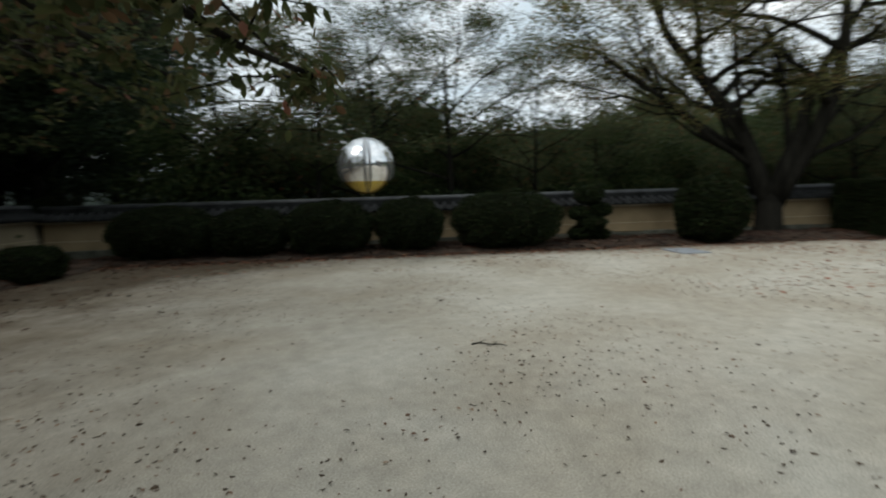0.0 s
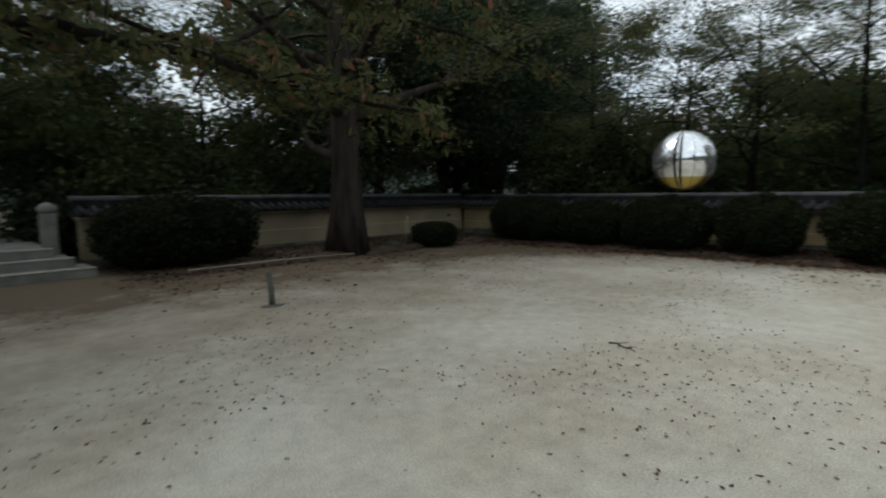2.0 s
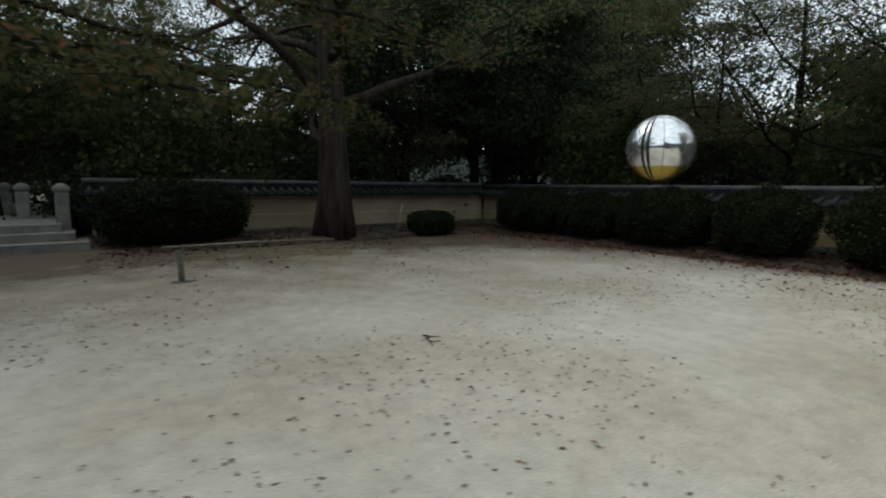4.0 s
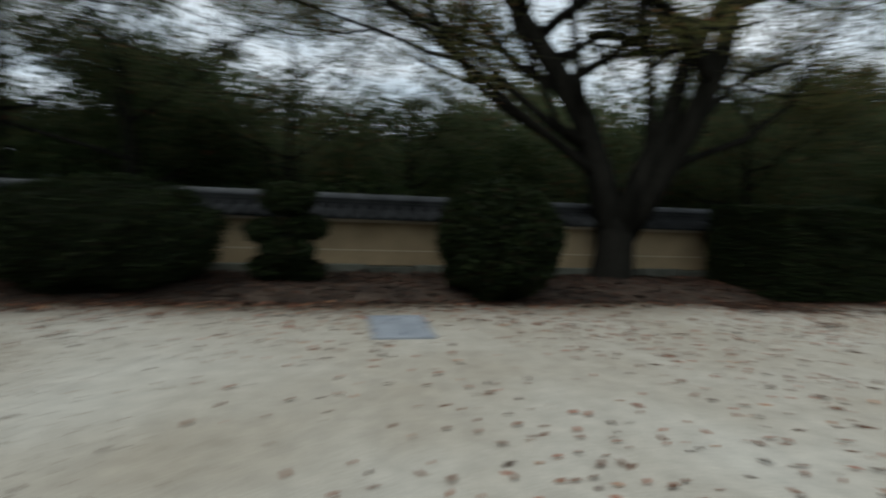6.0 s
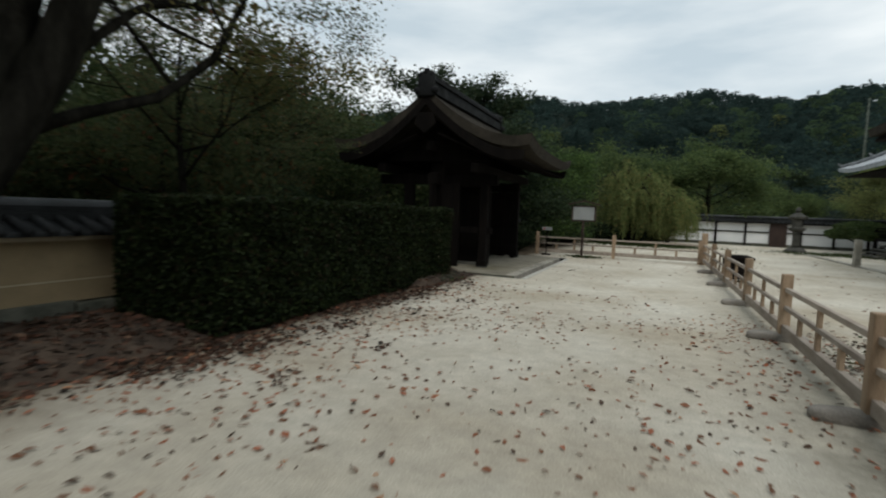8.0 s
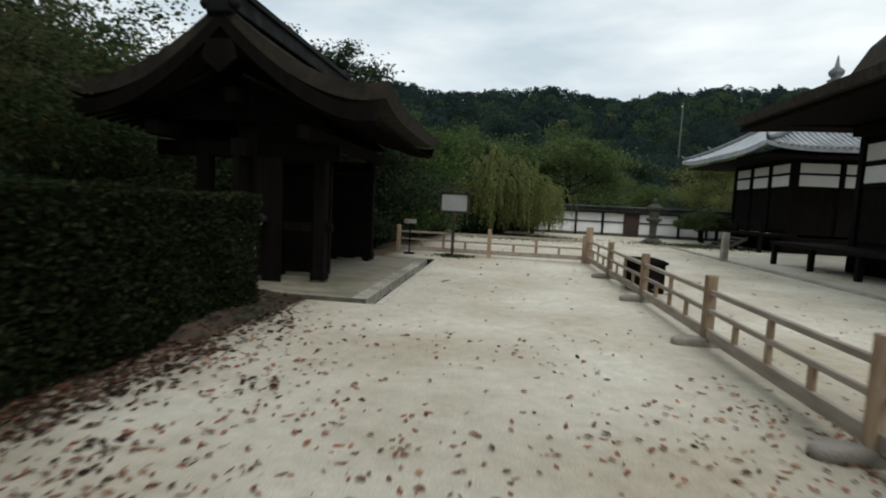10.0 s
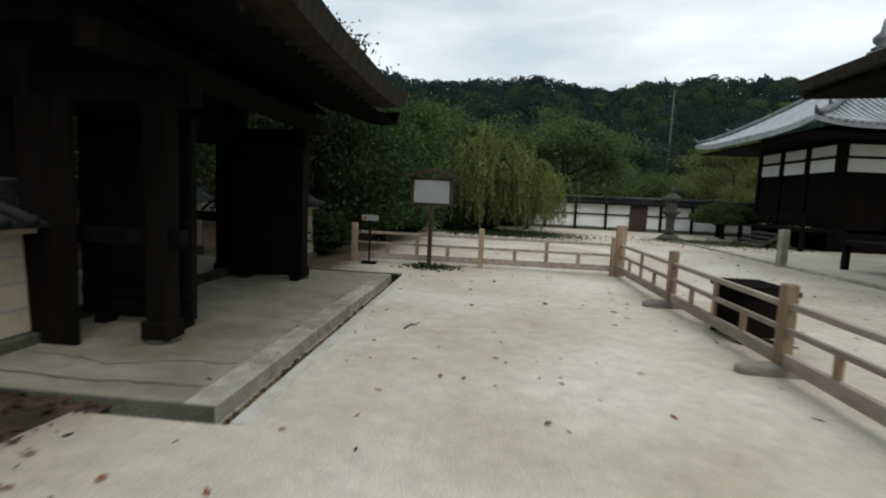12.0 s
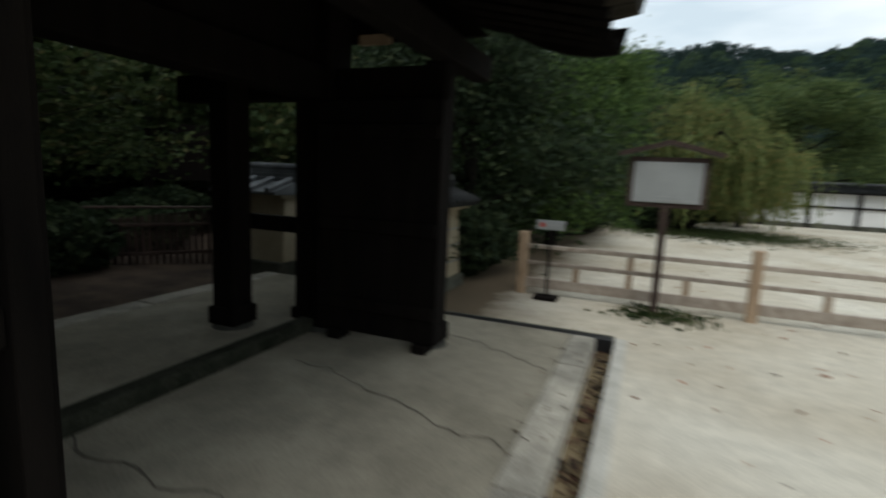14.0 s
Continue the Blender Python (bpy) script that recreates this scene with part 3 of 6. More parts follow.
def tree_meshes(seed, height, trunk_r, first, spread, limbs=9, twigs=True, leaves=9000, leaf=0.09, lean=(0, 0), droop=0.0, forks=None, material=None, bark=None, clump=0.45, sub=3, limit=99, flat=0.6, tilt=0.0, fork_at=0.93, bunch=1.0):
    """A tapered trunk with limbs and a crown of many small leaves; gives the two meshes."""
    rng = np.random.default_rng(seed)
    bm = bmesh.new()
    ends = []

    def limb(start, way, length, r0, depth):
        pts, rad, d = [Vector(start)], [r0], Vector(way).normalized()
        steps = 6 if depth < 2 else 4
        for k in range(steps):
            d = (d + Vector(rng.normal(size=3)) * 0.16 + Vector((0, 0, 0.05 - droop * (k / steps)))).normalized()
            pts.append(pts[-1] + d * length / steps)
            rad.append(max(r0 * (1 - 0.72 * (k + 1) / steps), 0.006))
        if depth < 2 or twigs:
            tube(bm, pts, rad, (7, 4, 3)[depth])
        if depth >= 2:
            ends.extend(pts[1:])
            return
        for k in range(sub + (2 if depth == 0 else 0)):
            f = rng.uniform(0.35, 1.0)
            i = min(int(f * steps), steps - 1)
            side = Vector(rng.normal(size=3))
            side.z *= 0.5
            limb(pts[i].lerp(pts[i + 1], f * steps - i), (d + side * 0.9).normalized(), length * rng.uniform(0.35, 0.6), rad[i] * 0.6, depth + 1)
        ends.extend(pts[4:])
        return pts

    top = Vector((lean[0], lean[1], height * 0.82))
    steps = 9
    pts, rad = [], []
    for k in range(steps + 1):
        f = k / steps
        pts.append(Vector((top.x * f + 0.10 * math.sin(f * 5 + seed), top.y * f + 0.10 * math.cos(f * 4 + seed) - 0.10 * math.cos(seed), -0.15 + (top.z + 0.15) * f)))
        rad.append(trunk_r * (1.45 if k == 0 else 1.12 if k == 1 else 1.0) * (1 - 0.8 * f))
    if forks:
        k = 3
        up = [pts[0].lerp(pts[2], fork_at * q) for q in (0, 0.12, 0.3, 0.65, 1.0)]
        tube(bm, up + [up[4] + Vector((0, 0, 0.25)), up[4] + Vector((0, 0, 0.5))], [trunk_r * 1.5, trunk_r * 1.28, trunk_r * 1.1, trunk_r, trunk_r * 0.98, trunk_r * 0.7, trunk_r * 0.25], 16)
        base = up[4] - Vector((0, 0, 0.12))
        made = []
        for way, length, r, *on in forks:
            line = made[on[0]] if on else None
            start = line[1].lerp(line[2], on[1]) if on else base
            made.append(limb(start, way, length, r, 0))
    else:
        tube(bm, pts, rad, 12)
    for k in range(limbs):
        f = first + (1 - first) * (k + 0.5) / limbs
        i = min(int(f * steps), steps - 1)
        ang = k * 2.4 + seed
        reach = spread * (0.45 + 0.75 * math.sin(math.pi * min(1, 0.18 + 0.8 * (f - first) / (1 - first + 1e-6))))
        limb(pts[i], (math.cos(ang), math.sin(ang), 0.35 - 0.3 * droop), reach, rad[i] * 0.5, 0)
    trunk = mesh_of("trunk", bm, bark or M_BARK, True)
    e = np.array([tuple(p) for p in ends])
    held = e[rng.permutation(len(e))[:max(8, int(len(e) * bunch))]]
    pick = held[rng.integers(0, len(held), leaves)]
    q = pick + rng.normal(size=(leaves, 3)) * np.array([clump, clump, clump * flat])
    if droop:
        strands = e[rng.integers(0, len(e), leaves // 28)] + rng.normal(size=(leaves // 28, 3)) * np.array([clump, clump, clump * 0.5])
        which = rng.integers(0, len(strands), leaves)
        hang = rng.uniform(0.3, 1.0, size=len(strands)) * droop * 4.0
        q = strands[which] + rng.normal(size=(leaves, 3)) * 0.06
        q[:, 2] -= rng.random(leaves) * hang[which]
    q = q[(q[:, 2] > 0.4) & (q[:, 0] < limit + rng.normal(size=leaves) * 0.6)]
    crown = leaf_mesh("crown", q, leaf, rng, material or F_AUTUMN, up=tilt)
    return trunk, crown


def plant(meshes, at, label, category="tree", rz=0.0, scale=1.0, group="", name="tree"):
    t = thing(name, label, category, at, rz, group)
    t.scale = (scale, scale, scale)
    child_mesh("trunk", meshes[0], t)
    child_mesh("crown", meshes[1], t)
    return t


# ---- ground ----
DITCHES = ((-8.60, -6.43, 20.45, 20.63), (-6.60, -6.43, 20.45, 27.05), (-8.35, -6.43, 26.90, 27.05))
gx = sorted({-3000, -60, -20, 0, 20, 60, 3000, -6.62, -6.60, -6.43, -6.41, -8.37, -8.35, -8.62, -8.60})
gy = sorted({-3000, -60, -20, 0, 40, 80, 3000, 20.43, 20.45, 27.05, 27.07, 26.88, 26.90, 20.63, 20.65})
bm = bmesh.new()
grid = [[bm.verts.new((x, y, -0.13 if any(a <= x <= b and c <= y <= d for a, b, c, d in DITCHES) else 0.0)) for x in gx] for y in gy]
for r, s in zip(grid, grid[1:]):
    for k in range(len(gx) - 1):
        bm.faces.new((r[k], r[k + 1], s[k + 1], s[k]))
solo("ground", bm, M_GROUND, "pale sandy gravel court with scattered fallen leaves", "ground", kind="structure")


def mound(name, x0, x1, y0, y1, rise, label, seed=1, step=0.35):
    """A low bed of soil that swells from its edges."""
    bm = bmesh.new()
    nx, ny = int((x1 - x0) / step) + 1, int((y1 - y0) / step) + 1
    rows = []
    for j in range(ny + 1):
        row = []
        for i in range(nx + 1):
            u, v = i / nx, j / ny
            edge = min(1.0, min(u, 1 - u, v * 2, (1 - v) * 2) * 5)
            wob = noise.noise(Vector((i * 0.4, j * 0.4, seed))) * 0.05 * edge
            out = noise.noise(Vector((j * 0.25, seed, 0.3))) * 0.35 * (u if u > 0.9 else 0)
            row.append(bm.verts.new((x0 + (x1 - x0) * u + out, y0 + (y1 - y0) * v + noise.noise(Vector((i * 0.3, 4.2, seed))) * 0.25 * (v > 0.97), -0.03 + (rise + 0.05) * min(1, (1 - u) * 2.2 + 0.15) * edge + wob)))
        rows.append(row)
    for r, s in zip(rows, rows[1:]):
        for k in range(nx):
            bm.faces.new((r[k], r[k + 1], s[k + 1], s[k]))
    return solo(name, bm, M_SOIL, label, "planting bed", kind="structure", smooth=True)


BED_W = mound("bed_west", -10.6, -7.75, -10.2, 19.6, 0.11, "low bed of dark leaf-covered soil under the hedges")
BED_S = mound("bed_south", -10.6, 2.0, -10.8, -7.7, 0.12, "low bed of dark soil under the trees", 5)


BED_G = mound("bed_gate", -9.1, -7.5, 17.6, 20.55, 0.13, "dark weedy strip with stones beside the gate floor", 9)


bm = bmesh.new()
for x0, x1, y0, y1 in ((-130, -11.36, -60, 135), (-11.36, 2.2, -60, -11.4)):
    nx, ny = max(2, int((x1 - x0) / 2.5)), max(2, int((y1 - y0) / 2.5))
    rows = [[bm.verts.new((x0 + (x1 - x0) * i / nx, y0 + (y1 - y0) * j / ny, 0.02 + 0.12 * (1 + noise.noise(Vector((i * 0.7, j * 0.7, 3)))) * (0 < i < nx) * (0 < j < ny))) for i in range(nx + 1)] for j in range(ny + 1)]
    for r, q in zip(rows, rows[1:]):
        for k in range(nx):
            bm.faces.new((r[k], r[k + 1], q[k + 1], q[k]))
solo("woodland_floor", bm, M_SOIL, "dark leaf-covered woodland floor outside the walls", "ground", kind="structure", smooth=True)


# ---- roofed earthen walls ----
def earth_wall(name, length, at, rz, label, height=1.62, plaster=M_PLASTER, stripes=(0.62, 0.86), tile_mat=M_TILE, base=0.3, both=True):
    """A plastered earth wall with a tiled saddle roof, along +y from at; its front faces +x."""
    w = thing(name, label, "wall", at, rz, kind="structure")
    eave = height - 0.35
    part("plaster", sweep([(0.0, base), (-0.55, base), (-0.50, eave), (-0.05, eave)], [0, length]), plaster, w)
    stone_n = int(length / 0.9)
    for k in range(stone_n):
        y = k * length / stone_n
        h = base + 0.02 * math.sin(k * 2.7)
        part("base_stone", box(-0.62 - 0.02 * math.sin(k * 1.7), 0.07 + 0.02 * math.sin(k * 1.3), y + 0.008, y + length / stone_n - 0.008, -0.05, h, 0.02), M_DARKSTONE, w)
    part("eave_board", sweep([(0.10, eave), (-0.65, eave), (-0.65, eave + 0.05), (0.10, eave + 0.05)], [-0.05, length + 0.05]), M_CREAM if plaster is not M_WHITE else M_DARKWOOD, w, "pale plastered eave board")
    for z in stripes:
        f = (z - base) / max(eave - base, 0.1)
        part("white_line", box(-0.05 * f - 0.012, -0.05 * f + 0.004, 0, length, z, z + 0.018), M_CREAM if plaster in (M_PLASTER, M_CREAM_SHADED) else M_BOARD, w, "thin pale horizontal line")
    part("roof", sweep([(0.22, eave + 0.06), (0.22, eave + 0.10), (-0.20, height - 0.10), (-0.35, height - 0.10), (-0.85, eave + 0.10), (-0.85, eave + 0.06), (-0.6, eave + 0.052), (0.05, eave + 0.052)], [-0.1, length + 0.1]), tile_mat, w)
    bm = bmesh.new()
    for k, (hw, z) in enumerate(((0.13, height - 0.11), (0.11, height - 0.05), (0.09, height + 0.01))):
        box(-0.275 - hw, -0.275 + hw, -0.12, length + 0.12, z, z + 0.055, 0.0, bm)
    part("ridge_courses", bm, tile_mat, w)
    cap = bmesh.new()
    tube(cap, [(-0.275, -0.14, height + 0.085), (-0.275, length + 0.14, height + 0.085)], [0.075, 0.075], 10)
    part("ridge_cap", cap, M_RIDGE_HIGHLIT, w, smooth=True)
    bm = bmesh.new()
    tube(bm, [(0.25, 0, eave + 0.115), (-0.20, 0, height - 0.075)], [0.055, 0.055], 8)
    tile = mesh_of("roof_tile", bm, M_TILE_HIGHLIT if tile_mat is M_TILE else M_TILE_LIGHT, True)
    n = int(length / 0.26)
    rest = bmesh.new()
    for k in range(n + 1):
        ob = child_mesh("roof_tile", tile, w)
        ob.location = (0, k * length / n, 0)
        tube(rest, [(-0.88, k * length / n, eave + 0.115), (-0.35, k * length / n, height - 0.075)], [0.055, 0.055], 6)
    part("back_tiles", rest, tile_mat, w, kind="stuff")
    return w


# ---- far hill and forest ----
RIDGE = ((-180, 9), (-75, 9), (-50, 10), (-40, 11.0), (-31, 11.9), (-27, 12.3), (-20.5, 12.7), (-15, 12.5), (-12, 11.9), (-9.5, 12.0), (-6, 12.7), (-3.4, 12.9), (3, 12.7), (8, 12.5), (12, 13.2), (15, 12.9), (20, 12.4), (30, 11.2), (40, 9.5), (58, 7.5), (80, 7.5), (97, 6.0), (106, 4.2), (125, 4.0), (150, 6), (180, 9))


def ridge_angle(yaw):
    return float(np.interp(yaw, [a for a, _ in RIDGE], [b for _, b in RIDGE])) + 0.10 * math.sin(yaw * 1.1) + 0.10 * math.sin(yaw * 2.9 + 1)


HX, HY = -4.5, 14.0


def hill_height(x, y):
    dx, dy = x - HX, y - HY
    r = math.hypot(dx, dy)
    f = min(max((r - 75) / 215, 0), 1)
    top = math.tan(radians(ridge_angle(math.degrees(math.atan2(-dx, dy))))) * 290 - 9.0
    return top * (f * f * (3 - 2 * f)) * (1 + 0.06 * noise.noise(Vector((x * 0.02, y * 0.02, 0)))) - 0.4 - (r > 300) * (r - 300) * 0.25


bm = bmesh.new()
rows = []
for r in (72, 85, 100, 120, 140, 160, 180, 200, 220, 240, 260, 280, 292, 305, 330):
    rows.append([bm.verts.new((HX - math.sin(radians(a)) * r, HY + math.cos(radians(a)) * r, hill_height(HX - math.sin(radians(a)) * r, HY + math.cos(radians(a)) * r))) for a in range(-180, 180, 3)])
for r, s in zip(rows, rows[1:]):
    for k in range(len(r)):
        bm.faces.new((r[k], r[(k + 1) % len(r)], s[(k + 1) % len(r)], s[k]))
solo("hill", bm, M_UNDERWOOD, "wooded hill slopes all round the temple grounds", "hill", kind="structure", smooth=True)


def forest_belt(trees, near, far, m, leaf, seed, label, material, tall=(7, 10), pointed=0.12):
    """A belt of round crowns with a few pointed ones between, as one mesh."""
    rng = np.random.default_rng(seed)
    pts = []
    for k in range(trees):
        yaw, r = rng.uniform(-60, 118), math.sqrt(rng.uniform(near * near, far * far))
        x, y = HX - math.sin(radians(yaw)) * r, HY + math.cos(radians(yaw)) * r
        z, h = hill_height(x, y), rng.uniform(*tall)
        if abs(yaw + 17.6) < 1.3 and r < 122:
            continue
        w = h * rng.uniform(0.34, 0.46)
        conifer = rng.random() < pointed
        f = rng.random(m) ** 0.7
        ang, rad = rng.random(m) * math.tau, rng.random(m) ** 0.3
        wide = w * ((1 - f) * 0.75 + 0.04) if conifer else w * np.sqrt(np.clip(1 - (2 * f - 0.9) ** 2 / 1.25, 0.02, 1))
        pts.append(np.stack([x + np.cos(ang) * rad * wide, y + np.sin(ang) * rad * wide, z + h * (0.12 + 0.88 * f) * (1.1 if conifer else 0.88)], axis=1))
    belt = new("far_forest", leaf_mesh("far_forest", np.concatenate(pts), leaf, rng, material, 1.2))
    return tagged(belt, label, "forest", kind="stuff")


forest_belt(620, 78, 165, 300, 0.55, 11, "dense dark green woods at the foot of the hill", F_FOREST_HAZY, (8, 13))
forest_belt(420, 88, 230, 230, 0.58, 14, "mid-green round crowns among the woods below the hill", F_HILLGREEN, (7, 10), 0.0)
forest_belt(55, 88, 200, 230, 0.58, 15, "a few light olive crowns among the dark woods", F_OLIVE, (7, 9), 0.0)
forest_belt(4600, 165, 296, 66, 0.78, 12, "dense dark green forest covering the far hillside", F_FOREST_HAZY, (5.5, 8.0), 0.04)


# ---- walls round the court ----
earth_wall("wall_west", 26.0, (-10.25, -10.6, 0), 0, "long ochre plastered earth wall with grey tiled roof", 1.37, base=0.24, stripes=(0.50,))
earth_wall("wall_south", 12.5, (2.2, -10.7, 0), 90, "cream plastered earth wall with grey tiled roof", 1.42, plaster=M_CREAM_SHADED, base=0.18, stripes=(0.58,))
earth_wall("wall_gate_south", 6.4, (-9.0, 15.3, -0.05), 0, "cream plastered wing wall beside the gate", 1.48, M_CREAM, (0.42, 0.66, 0.90), base=0.2)
earth_wall("wall_gate_north", 2.6, (-8.85, 26.15, -0.05), 0, "cream plastered wing wall beyond the gate", 1.56, M_CREAM, (0.42, 0.66, 0.90), base=0.2)
earth_wall("wall_outer", 1.0, (-11.15, 28.0, -0.05), 90, "pale wall with tiled roof outside the gate", 1.6, M_CREAM, (), M_TILE_MID)
earth_wall("wall_north", 15.0, (11.0, 49.0, -0.1), 90, "white plastered wall with dark posts and tiled roof", 2.0, M_WHITE, (), M_TILE)
ww = thing("wall_timbers", "dark timber posts, rail and door of the white wall", "wall timber", (0, 0, 0), kind="structure")
for x in (-3.2, -1.4, 0.4, 2.2, 5.4, 7.2, 9.0):
    part("wall_post", box(x - 0.07, x + 0.07, 48.36, 48.50, 0.0, 1.58, 0.01), M_DARKWOOD, ww)
for a, b in ((-3.9, 3.6), (4.6, 10.9)):
    part("wall_rail", box(a, b, 48.40, 48.49, 0.92, 1.0), M_DARKWOOD, ww)
part("door", box(3.6, 4.6, 48.34, 48.50, 0.05, 1.58, 0.015), M_BROWNWOOD, ww, "plain dark wooden door")


# ---- gate ----
GX, GY0, GY1 = -9.3, 20.85, 27.05


def roof_profile(half, top, eave, n=10, drop=0.0):
    """A hollow-curved slope from the ridge to one eave: (offset, height)."""
    return [(half * f, eave + (top - eave) * (1 - f) ** 1.75 + 0.10 * f ** 6 - drop) for f in (k / n for k in range(n + 1))]


def bark_roof(parent, cx, half, y0, y1, top, eave, thick=0.26, lift=0.16, steps=12):
    """A thick bark thatch, hollow in section, its eaves lifted towards the gables."""
    up, low = roof_profile(half, top, eave), roof_profile(half - 0.06, top, eave, drop=thick)
    section = [(-x, z) for x, z in up[::-1]] + up[1:] + [(x, z) for x, z in low[::-1]] + [(-x, z) for x, z in low[1:]]
    bm = bmesh.new()
    rows = []
    for k in range(steps + 1):
        f = k / steps
        rise = lift * (2 * f - 1) ** 4
        rows.append([bm.verts.new((cx + x, y0 + (y1 - y0) * f, z + rise * min(1, abs(x) / half) ** 2 + rise * 0.4)) for x, z in section])
    n = len(section)
    for r, s in zip(rows, rows[1:]):
        for k in range(n):
            bm.faces.new((r[k], s[k], s[(k + 1) % n], r[(k + 1) % n]))
    bm.faces.new(rows[0])
    bm.faces.new(rows[-1][::-1])
    return part("thatch", bm, M_BARKROOF, parent, "thick dark cypress-bark thatch")


gate = thing("temple_gate", "dark timber four-legged temple gate with bark thatch roof", "gate", (0, 0, 0))
bark_roof(gate, GX, 2.88, GY0, GY1, 4.72, 3.22)
for y in (GY0 - 0.03, GY1 - 0.05):
    outer, inner = roof_profile(2.72, 4.60, 3.05), roof_profile(2.66, 4.60, 3.05, drop=0.24)
    for s in (-1, 1):
        pr = [(GX + s * x, z) for x, z in outer] + [(GX + s * x, z) for x, z in inner[::-1]]
        part("bargeboard", sweep(pr, [y, y + 0.08]), M_DARKWOOD, gate)
    tri = [(GX - 1.55, 2.95), (GX + 1.55, 2.95), (GX + 0.9, 3.45), (GX, 4.1), (GX - 0.9, 3.45)]
    part("gable_board", sweep(tri, [y + (0.75 if y < 24 else -0.75), y + (0.80 if y < 24 else -0.70)]), M_DARKWOOD, gate)
    part("gable_pendant", sweep([(GX - 0.22, 4.15), (GX + 0.22, 4.15), (GX + 0.30, 3.85), (GX, 3.6), (GX - 0.30, 3.85)], [y - 0.03, y + 0.03]), M_DARKWOOD, gate)
ridge = part("ridge", box(GX - 0.20, GX + 0.20, GY0 + 0.02, GY1 - 0.02, 4.66, 4.95, 0.02), M_TILE, gate, "stacked grey ridge tiles")
part("ridge_course", box(GX - 0.25, GX + 0.25, GY0 - 0.02, GY1 + 0.02, 4.951, 4.99, 0.01), M_TILE, ridge)
part("ridge_course", box(GX - 0.15, GX + 0.15, GY0, GY1, 4.991, 5.09, 0.02), M_TILE, ridge)
bm = bmesh.new()
tube(bm, [(GX, GY0 - 0.05, 5.14), (GX, GY1 + 0.05, 5.14)], [0.085, 0.085], 10)
part("ridge_cap", bm, M_TILE, ridge, smooth=True)
for y, s in ((GY0 - 0.02, -1), (GY1 + 0.02, 1)):
    bm = box(GX - 0.24, GX + 0.24, y - 0.07, y + 0.07, 4.55, 5.18, 0.05)
    for dx, z, r in ((-0.24, 4.72, 0.11), (0.24, 4.72, 0.11), (-0.16, 5.12, 0.09), (0.16, 5.12, 0.09), (0.0, 5.20, 0.10)):
        bmesh.ops.create_icosphere(bm, subdivisions=2, radius=r, matrix=Matrix.Translation((GX + dx, y, z)))
    part("ridge_ornament", bm, M_TILE, gate, "grey ogre-tile ridge ornament", True)
for side in (-1, 1):
    y = GY0 + 0.18
    while y < GY1 - 0.1:
        bm = bmesh.new()
        tube(bm, [(GX + side * 0.3, y, 3.62), (GX + side * 1.4, y, 3.16), (GX + side * 2.66, y, 2.88)], [0.04, 0.04, 0.04], 4)
        part("rafter", bm, M_DARKWOOD, gate)
        y += 0.27
for x in (GX - 1.5, GX, GX + 1.32):
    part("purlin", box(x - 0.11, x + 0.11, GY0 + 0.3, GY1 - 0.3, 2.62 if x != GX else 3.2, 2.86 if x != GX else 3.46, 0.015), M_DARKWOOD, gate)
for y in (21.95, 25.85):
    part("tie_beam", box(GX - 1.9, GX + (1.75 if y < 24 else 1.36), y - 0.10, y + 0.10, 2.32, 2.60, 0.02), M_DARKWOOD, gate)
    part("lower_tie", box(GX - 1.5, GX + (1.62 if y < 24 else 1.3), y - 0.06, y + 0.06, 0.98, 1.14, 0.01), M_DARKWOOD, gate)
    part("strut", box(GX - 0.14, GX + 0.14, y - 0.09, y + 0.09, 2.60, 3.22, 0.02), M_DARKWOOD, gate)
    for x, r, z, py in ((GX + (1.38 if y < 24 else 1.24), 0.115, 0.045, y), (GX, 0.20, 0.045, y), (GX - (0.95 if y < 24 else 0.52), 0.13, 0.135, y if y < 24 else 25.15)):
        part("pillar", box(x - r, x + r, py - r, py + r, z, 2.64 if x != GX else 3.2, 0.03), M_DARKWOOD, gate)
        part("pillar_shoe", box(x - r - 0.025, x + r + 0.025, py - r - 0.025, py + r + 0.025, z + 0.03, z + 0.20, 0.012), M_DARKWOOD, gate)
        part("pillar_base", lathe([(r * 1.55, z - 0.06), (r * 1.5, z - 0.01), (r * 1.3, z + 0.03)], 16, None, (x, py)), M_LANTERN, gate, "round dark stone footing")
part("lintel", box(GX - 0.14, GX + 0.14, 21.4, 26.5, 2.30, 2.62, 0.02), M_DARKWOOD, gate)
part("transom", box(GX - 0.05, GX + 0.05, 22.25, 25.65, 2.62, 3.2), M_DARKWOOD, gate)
part("threshold", box(GX - 0.10, GX + 0.06, 22.16, 25.64, 0.03, 0.165, 0.02), M_MOSSROCK, gate, "dark weathered sill")
for y, s in ((22.46, 1), (25.62, -1)):
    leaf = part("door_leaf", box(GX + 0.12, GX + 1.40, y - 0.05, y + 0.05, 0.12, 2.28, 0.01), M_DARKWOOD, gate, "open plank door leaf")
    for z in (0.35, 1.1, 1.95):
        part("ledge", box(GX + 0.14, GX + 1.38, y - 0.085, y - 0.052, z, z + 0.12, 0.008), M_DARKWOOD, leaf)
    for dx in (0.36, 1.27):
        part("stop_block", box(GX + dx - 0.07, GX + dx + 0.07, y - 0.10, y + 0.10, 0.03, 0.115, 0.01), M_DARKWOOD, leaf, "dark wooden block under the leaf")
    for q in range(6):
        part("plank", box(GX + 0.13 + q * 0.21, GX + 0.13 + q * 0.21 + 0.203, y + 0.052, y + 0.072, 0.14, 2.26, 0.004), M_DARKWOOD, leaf)
